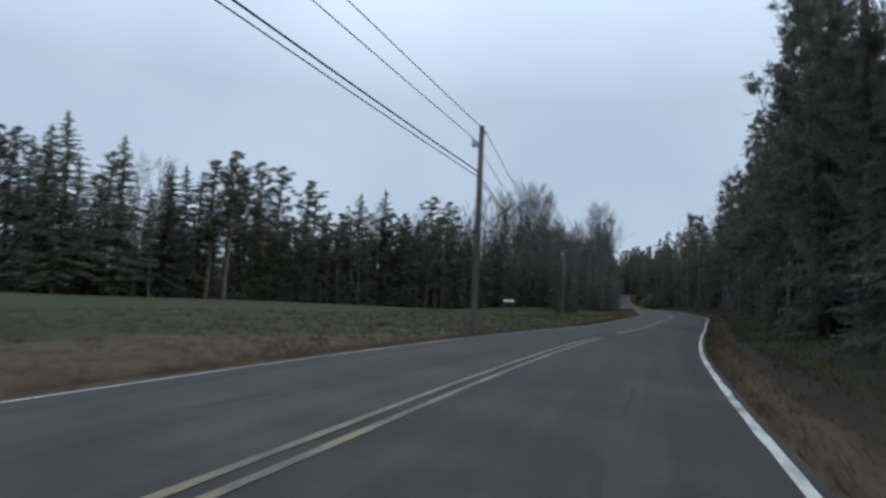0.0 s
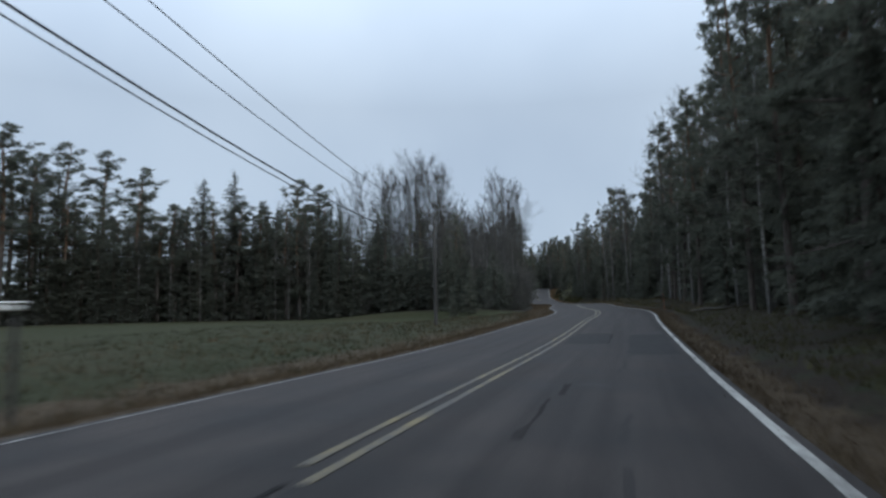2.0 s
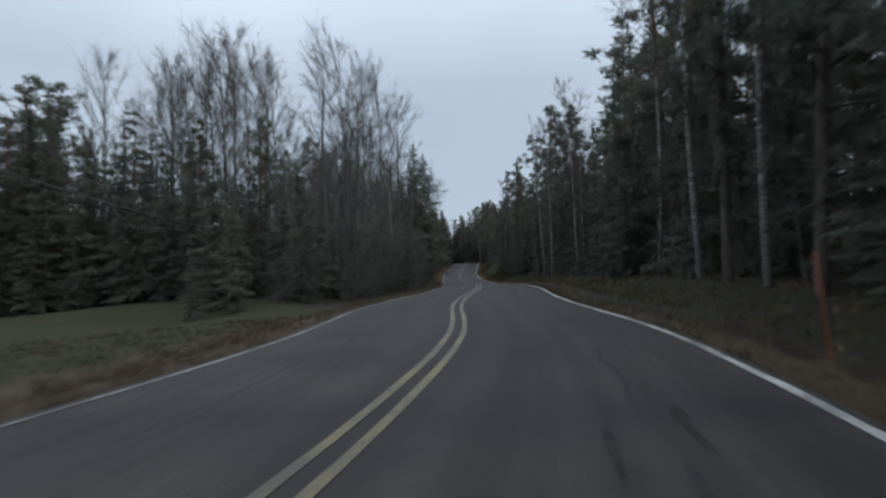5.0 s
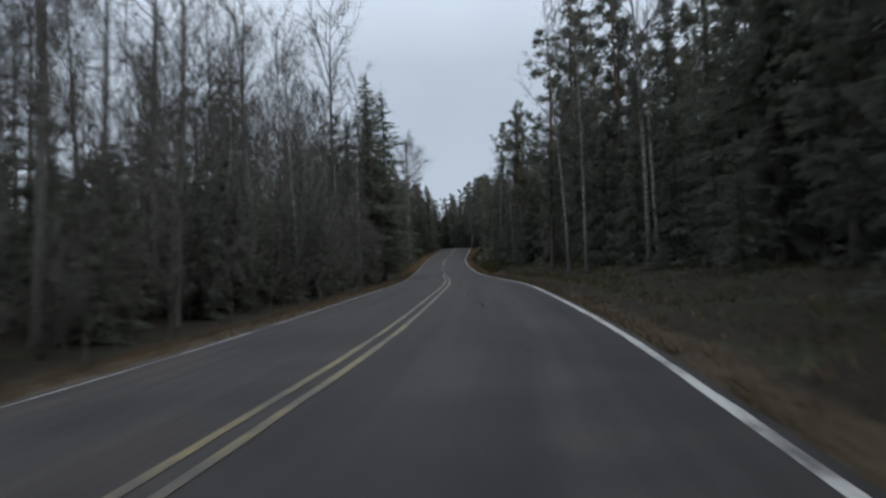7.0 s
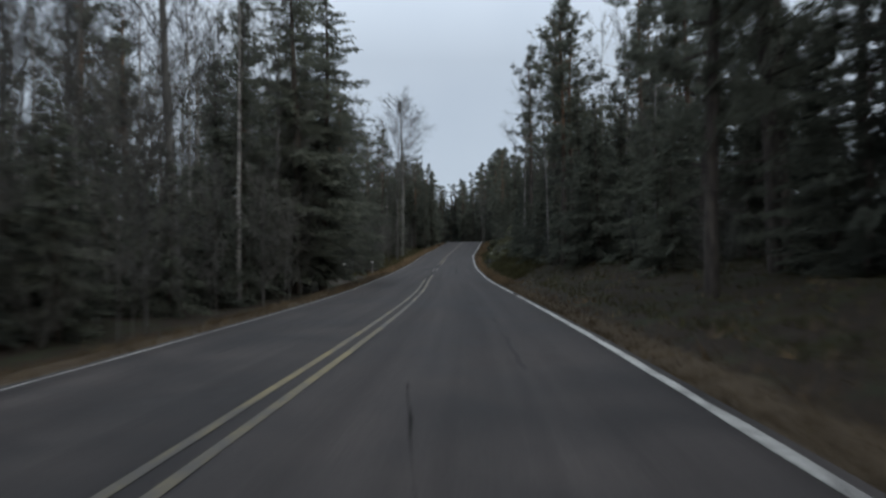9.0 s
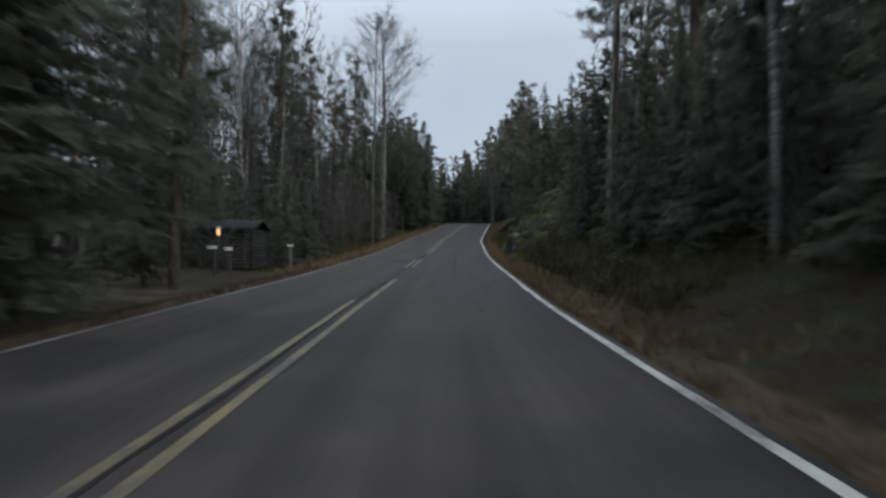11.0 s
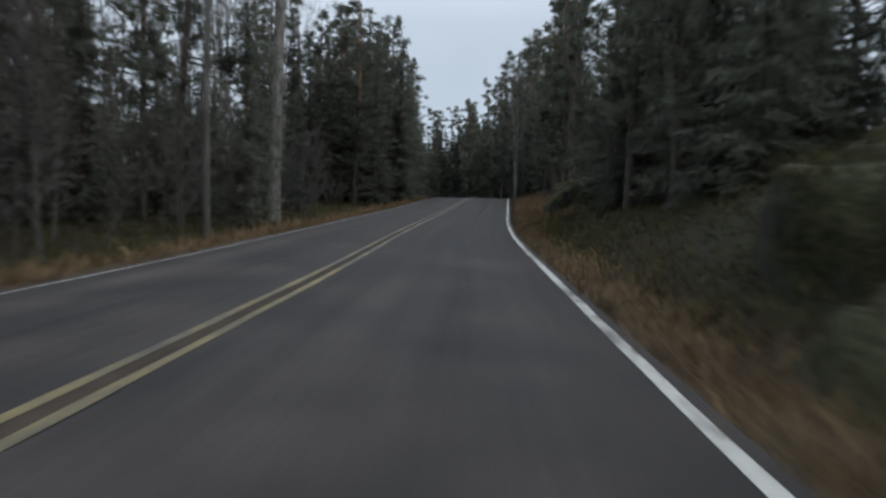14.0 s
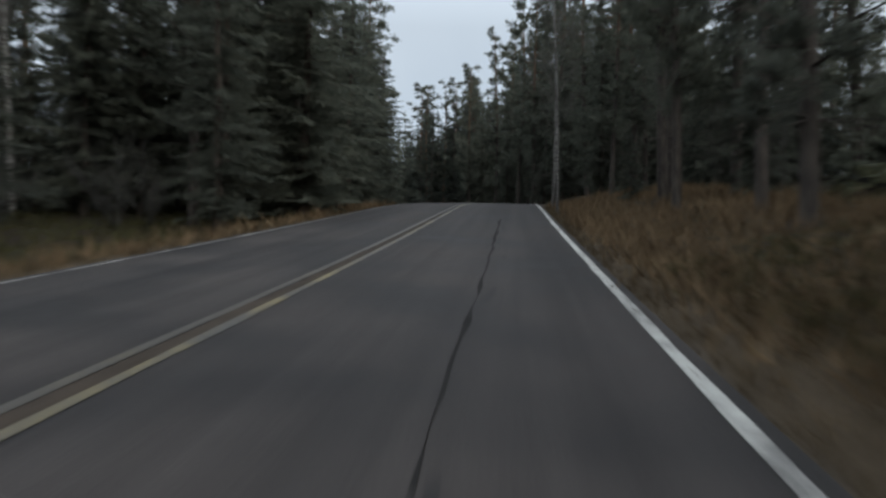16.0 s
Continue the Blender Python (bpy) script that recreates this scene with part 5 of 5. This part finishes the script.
# ---------------------------------------------------------------- rock cutting on the right
def build_outcrop(name, y0, y1, rise, depth, seed, off, label):
    """A rock cutting worn into slanting ledges: steep risers, mossy treads."""
    rows, cols, tiers = int((y1 - y0) / 0.16), 110, 6.0
    yy, ss = np.meshgrid(np.linspace(y0, y1, rows), np.linspace(0, 1, cols), indexing="ij")
    end = smoothstep(y0, y0 + 7.0, yy) * smoothstep(y1, y1 - 4.5, yy)
    sway = np.array([[noise.noise((y * 0.16, q * 1.6, seed)) for q in ss[0]] for y in yy[:, 0]])
    q = ss * tiers + 0.16 * (yy - y0) + 1.5 * sway
    q0 = (0.16 * (yy - y0) + 1.5 * sway[:, :1])
    whole, part_q = np.floor(q), q - np.floor(q)
    stair = (whole + smoothstep(0.0, 0.42, part_q)) - (np.floor(q0) + smoothstep(0.0, 0.42, q0 - np.floor(q0)))
    tread = (whole + smoothstep(0.22, 1.0, part_q)) - (np.floor(q0) + smoothstep(0.22, 1.0, q0 - np.floor(q0)))
    up = 0.58 * stair / tiers + 0.42 * ss
    back = 0.58 * tread / tiers + 0.42 * ss
    d = off + (1 - end) * 2.4 + depth * back
    xx = road_x(yy) + LANE_RIGHT + SHOULDER + d
    zz = road_z(yy) - 0.3 + rise * end * np.clip(up * 1.12, 0, 1) ** 0.85
    zz = np.maximum(zz, np.where(ss > 0.85, land(xx, yy) - 0.4, -9))
    p = np.stack([xx, yy, zz], -1)
    for i in range(rows):
        for j in range(cols):
            v = Vector(p[i, j])
            k = noise.fractal(v * 0.5, 1.0, 2.0, 4) * 0.42 + noise.ridged_multi_fractal(v * 1.9, 0.8, 2.2, 4, 1.0, 2.0) * 0.14 - 0.14
            e = float(end[i, j])
            p[i, j, 0] -= k * 0.8 * e
            p[i, j, 2] += k * 0.6 * e
    p[:, 0, 2] = land(p[:, 0, 0], p[:, 0, 1]) - 0.7
    p[:, 1, 2] = np.minimum(p[:, 1, 2], land(p[:, 1, 0], p[:, 1, 1]) + 0.1)
    s = Soup()
    s.add(p.reshape(-1, 3), [grid_faces(rows, cols)])
    ob = new(name)
    part("rock_face", s, M_ROCK, ob)
    rng = np.random.default_rng(seed)
    for _ in range(8):
        i, j = int(rng.integers(rows * 0.15, rows * 0.9)), int(cols * rng.uniform(0.12, 0.7))
        bm = bmesh.new()
        bmesh.ops.create_icosphere(bm, subdivisions=4, radius=1.0)
        size, off_n = (rng.uniform(0.35, 0.6), rng.uniform(0.5, 1.0), rng.uniform(0.22, 0.4)), Vector((rng.uniform(0, 50), 0, 0))
        for v in bm.verts:
            k = noise.fractal(v.co * 1.3 + off_n, 1.0, 2.0, 5)
            b = max(abs(v.co.x), abs(v.co.y), abs(v.co.z)) ** 0.6
            v.co = Vector((v.co.x * size[0], v.co.y * size[1], v.co.z * size[2])) / b * (1 + 0.3 * k)
            v.co += Vector(p[i, j]) + Vector((0.32, 0, -0.24))
        part("ledge", bm, M_ROCK, ob)
    # moss cushions and dry grass rooted on the treads
    i, j = rng.integers(6, rows - 6, 5200), rng.integers(4, cols - 6, 5200)
    level = np.abs(p[i, np.minimum(j + 2, cols - 1), 2] - p[i, j, 2]) < 0.14
    at = p[i[level], j[level]]
    at = np.repeat(at, 7, 0) + rng.normal(0, 0.09, (7 * len(at), 3)) * [1, 1, 0.2]
    lean = rng.normal(0, 0.5, at.shape)
    lean[:, 2] = 1
    tuft = Soup().slivers(at - [0, 0, 0.03], lean * rng.uniform(0.06, 0.24, (len(at), 1)), 0.03, rng)
    tagged(part("ledge_grass", tuft, M_HEATH, ob, "dull green grass and twigs on the ledges"), kind="stuff")
    return tagged(ob, label, "rock")


build_outcrop("rock_outcrop", 165.0, 188.5, 6.5, 7.2, 3, 0.9, "mossy grey granite outcrop with pale lichen ledges")


def build_boulder(x, y, size, seed, label):
    bm = bmesh.new()
    bmesh.ops.create_icosphere(bm, subdivisions=4, radius=1.0)
    for v in bm.verts:
        k = noise.fractal(v.co * 1.1 + Vector((seed, 0, 0)), 1.0, 2.0, 4)
        v.co *= 1 + 0.35 * k
        v.co.x *= size[0]
        v.co.y *= size[1]
        v.co.z *= size[2]
    ob = part("boulder", bm, M_MOSSY)
    ob.location = (x, y, float(land(x, y)) + size[2] * 0.25)
    return tagged(ob, label, "rock")


build_boulder(27.5, 208.2, (1.3, 1.2, 1.08), 5, "large mossy boulder on the bank")
build_boulder(32.0, 218.0, (1.0, 1.2, 0.6), 9, "low mossy boulder among bracken")


# ---------------------------------------------------------------- power line
def utility_pole(x, y, top, turn=0.0):
    z0 = float(land(x, y))
    ob = new("utility_pole")
    ob.location = (x, y, z0 - 0.1)
    ob.rotation_euler = (0, 0, turn)
    h = top - z0 + 0.1
    s = Soup().tube([(0, 0, 0), (0, 0, h * 0.5), (0, 0, h)], [0.135, 0.115, 0.09], 12)
    part("pole", s, M_POLE, ob, smooth=True)
    for dx, dz in ((-0.30, -0.63), (0.13, -0.37)):
        arm = part("bracket", Soup().tube([(0, 0.02, h + dz), (dx, 0.02, h + dz), (dx, 0.02, h + dz + 0.12)], [0.018, 0.018, 0.014], 6), M_STEEL, ob)
        part("insulator", Soup().tube([(dx, 0.02, h + dz + 0.08), (dx, 0.02, h + dz + 0.13), (dx, 0.02, h + dz + 0.19)], [0.045, 0.06, 0.035], 8), M_STEEL, arm, "grey insulator knob")
    part("junction_box", Soup().box(-0.34, -0.10, -0.10, 0.10, h - 0.78, h - 0.56), M_STEEL, ob, "small grey box on the pole", bevel=0.015)
    for dz in (-1.65, -1.84):
        part("clamp", Soup().tube([(-0.10, 0, h + dz), (-0.18, 0, h + dz)], [0.03, 0.02], 6), M_STEEL, ob)
    return tagged(ob, "weathered wooden utility pole with four wires", "utility pole", "poles of the power line")


POLES = [(-10.4, -22.0, 7.3), (-2.93, 23.07, 7.25), (1.1, 68.5, 6.85), (-0.9, 111.0, 6.8)]
for px, py, pt in POLES:
    utility_pole(px, py, pt)
for dx, dz, rad in ((-0.30, -0.45, 0.014), (0.13, -0.19, 0.014), (-0.16, -1.65, 0.023), (-0.16, -1.84, 0.015)):
    for (xa, ya, ta), (xb, yb, tb), sag in zip(POLES[:-1], POLES[1:], (0.25, 0.9, 0.6)):
        s = np.linspace(0, 1, 19)
        pts = np.stack([xa + dx + (xb - xa) * s, ya + 0.02 + (yb - ya) * s, ta + dz + (tb - ta) * s - 4 * sag * s * (1 - s)], -1)
        tagged(part("overhead_wire", Soup().tube(pts, np.full(19, rad), 5, False), M_CABLE, smooth=True), "thin dark overhead wire between the poles", "wire", "wires of the power line")


# ---------------------------------------------------------------- roadside things
def mailbox(x, y, z_top, turn, wide, label):
    ob = new("mailbox")
    z0 = float(land(x, y))
    ob.location = (x, y, z0)
    ob.rotation_euler = (0, 0, turn)
    h = z_top - z0
    part("post", Soup().box(wide * 0.30, wide * 0.30 + 0.07, -0.035, 0.035, -0.1, h - 0.18), M_POLE, ob, "dark wooden post", bevel=0.008)
    box = part("box", Soup().box(-wide / 2, wide / 2, -0.15, 0.15, h - 0.12, h - 0.03), M_OFFWHITE, ob, bevel=0.02)
    part("lid", Soup().box(-wide / 2 - 0.015, wide / 2 + 0.015, -0.17, 0.17, h - 0.03, h), M_OFFWHITE, box, bevel=0.01)
    return tagged(ob, label, "mailbox")


mailbox(-2.31, 32.9, 0.98, 0.12, 0.52, "white metal mailbox on a wooden post by the track")
mailbox(10.9, 165.0, 2.0, -0.2, 0.24, "pale mailbox on a dark post beside the shelter")
mailbox(11.45, 165.2, 1.95, -0.2, 0.18, "pale mailbox on a dark post beside the shelter")


def marker_stake(x, y, tall, label, lean=0.03):
    ob = new("marker_stake")
    z0 = float(land(x, y))
    ob.location = (x, y, z0 - 0.1)
    rod = part("rod", Soup().tube([(0, 0, 0), (lean * 0.6, 0, tall * 0.6), (lean, 0.01, tall)], [0.014, 0.013, 0.011], 7), M_ORANGE, ob, smooth=True)
    part("cap", Soup().tube([(lean * 0.96, 0.01, tall * 0.96), (lean, 0.01, tall + 0.015)], [0.016, 0.012], 7), M_ORANGE, rod, smooth=True)
    return tagged(ob, label, "marker stake", "orange snow stakes of the verge")


marker_stake(16.9, 70.3, 1.35, "slim orange snow stake in the verge", -0.12)
marker_stake(23.05, 179.6, 0.98, "slim orange snow stake below the rock")


def marker_post(x, y, tall):
    ob = new("marker_post")
    ob.location = (x, y, float(land(x, y)) - 0.05)
    part("post", Soup().box(-0.05, 0.05, -0.04, 0.04, 0, tall), M_CONCRETE, ob, bevel=0.01)
    part("cap", Soup().box(-0.13, 0.10, -0.06, 0.06, tall, tall + 0.06), M_OFFWHITE, ob, "white cap", bevel=0.01)
    return tagged(ob, "grey marker post with a white cap", "post")


marker_post(13.45, 167.0, 1.12)


def shelter(x0, x1, y0, y1, tall):
    """A low tarred board shelter with a shed roof, open to the road side."""
    ob = new("roadside_shelter")
    z0 = float(land((x0 + x1) / 2, (y0 + y1) / 2)) - 0.1
    ob.location = (x0, y0, z0)
    w, d = x1 - x0, y1 - y0
    for cx, cy in ((0, 0), (w, 0), (0, d), (w, d)):
        part("corner_post", Soup().box(cx - 0.05, cx + 0.05, cy - 0.05, cy + 0.05, 0, tall), M_DARKWOOD, ob, bevel=0.008)
    k = int(tall / 0.155)
    for q in range(k):
        z = 0.08 + q * 0.155
        part("board", Soup().box(0.05, w - 0.05, -0.012, 0.012, z, z + 0.147), M_DARKWOOD, ob)
        part("board", Soup().box(w - 0.012, w + 0.012, 0.05, d - 0.05, z, z + 0.147), M_DARKWOOD, ob)
        part("board", Soup().box(0.05, w - 0.05, d - 0.012, d + 0.012, z, z + 0.147), M_DARKWOOD, ob)
    roof = Soup()
    a, b = tall + 0.02, tall + 0.45
    roof.add([(-0.12, -0.15, a), (w + 0.12, -0.15, a), (w + 0.12, d / 2, b), (-0.12, d / 2, b), (w + 0.12, d + 0.15, a), (-0.12, d + 0.15, a),
              (-0.12, -0.15, a + 0.07), (w + 0.12, -0.15, a + 0.07), (w + 0.12, d / 2, b + 0.07), (-0.12, d / 2, b + 0.07), (w + 0.12, d + 0.15, a + 0.07), (-0.12, d + 0.15, a + 0.07)],
             [np.array([(0, 3, 2, 1), (3, 5, 4, 2), (6, 7, 8, 9), (9, 8, 10, 11), (0, 1, 7, 6), (4, 5, 11, 10), (1, 2, 8, 7), (2, 4, 10, 8), (0, 6, 9, 3), (3, 9, 11, 5)])])
    part("roof", roof, M_ROOF, ob, "black felt roof")
    return tagged(ob, "small dark tarred wooden shelter with felt roof", "shed")


shelter(8.9, 11.4, 168.6, 171.2, 1.75)


for bx, by, bh in ((10.6, 167.6, 1.5), (12.0, 169.2, 1.2), (9.6, 167.4, 1.8), (8.6, 167.8, 2.2), (8.2, 165.4, 2.4), (12.2, 172.0, 2.6)):
    plant("bare_bush", bx, by, bh, 2, bx)
for bx, by, bh in ((9.4, 167.9, 3.6), (10.4, 168.1, 3.2), (11.3, 168.0, 3.4), (7.6, 167.5, 4.6)):
    plant("alder_sapling", bx, by, bh, 1, bx)
for bx, by, bh in ((12.9, 172.4, 4.5), (10.6, 173.0, 5.5), (8.0, 168.6, 6.0), (6.6, 165.5, 5.0), (11.5, 174.5, 6.0), (8.6, 171.6, 5.0)):
    plant("young_spruce", bx, by, bh, 0, bx)


def lamp_post(x, y, z_lamp):
    ob = new("yard_lamp")
    z0 = float(land(x, y))
    ob.location = (x, y, z0 - 0.1)
    h = z_lamp - z0 + 0.1
    part("post", Soup().tube([(0, 0, 0), (0, 0, h - 0.16)], [0.04, 0.035], 8), M_DARKWOOD, ob, smooth=True)
    part("shade", Soup().tube([(0, 0, h + 0.12), (0, 0, h + 0.15), (0, 0, h + 0.22)], [0.12, 0.11, 0.02], 10), M_STEEL, ob, smooth=True)
    part("globe", Soup().tube([(0, 0, h - 0.14), (0, 0, h - 0.09), (0, 0, h), (0, 0, h + 0.08), (0, 0, h + 0.12)], [0.03, 0.058, 0.068, 0.058, 0.035], 12), M_LAMP, ob, "glowing warm orange globe", smooth=True)
    return tagged(ob, "lit yard lamp with a warm orange globe", "lamp")


lamp_post(10.8, 166.0, 2.56)


def culvert(x, y):
    ob = new("culvert")
    ob.location = (x, y, float(land(x, y)) + 0.05)
    ring = Soup()
    ang = np.linspace(0, 2 * np.pi, 17)[:-1]
    for r0, r1, ya, yb in ((0.30, 0.30, 0.0, 1.6), (0.24, 0.24, 1.6, 0.0)):
        ring.tube([(0, ya, 0), (0, yb, 0)], [r0, r1], 16, False)
    part("pipe", ring, M_DARKWOOD, ob, smooth=True)
    part("headwall", Soup().box(-0.6, 0.6, 0.10, 0.28, 0.22, 0.42), M_DARKWOOD, ob, bevel=0.02)
    return tagged(ob, "dark tarred culvert pipe lying in dry grass", "culvert")


culvert(13.0, 170.2)


def felled_stem(x, y, length, turn, tilt, rad):
    ob = new("felled_stem")
    s = np.linspace(0, 1, 7)
    rng = np.random.default_rng(int(abs(x * 100 + y * 10)))
    pts = np.stack([length * (s - 0.5), 0.05 * np.sin(5 * s + x), 0.03 * np.cos(7 * s)], -1) + rng.normal(0, 0.02, (7, 3))
    part("stem", Soup().tube(pts, rad * (1 - 0.6 * s), 7), M_LOG, ob, smooth=True)
    side = Soup()
    p = pts[rng.integers(1, 7, 16)]
    side.slivers(p, rng.normal(0, 0.28, (16, 3)) + [0.25, 0, 0.15], 0.016, rng)
    part("side_branch", side, M_TWIG, ob)
    ob.location = (x, y, float(land(x, y)) + rad + 0.03)
    ob.rotation_euler = (0, tilt, turn)
    return tagged(ob, "thin pale felled stem lying on the bank", "log", "felled stems on the bank")


for n, (dx, dy, ln, turn, tilt) in enumerate(((0, 0, 3.6, 0.15, -0.10), (0.3, 0.35, 3.0, -0.1, -0.08), (-0.2, -0.3, 2.6, 0.4, -0.05), (0.6, 0.1, 2.2, 0.05, -0.2), (0.9, -0.5, 2.8, 0.25, -0.12))):
    felled_stem(16.6 + dx, 58.6 + dy, ln, turn, tilt, 0.045)
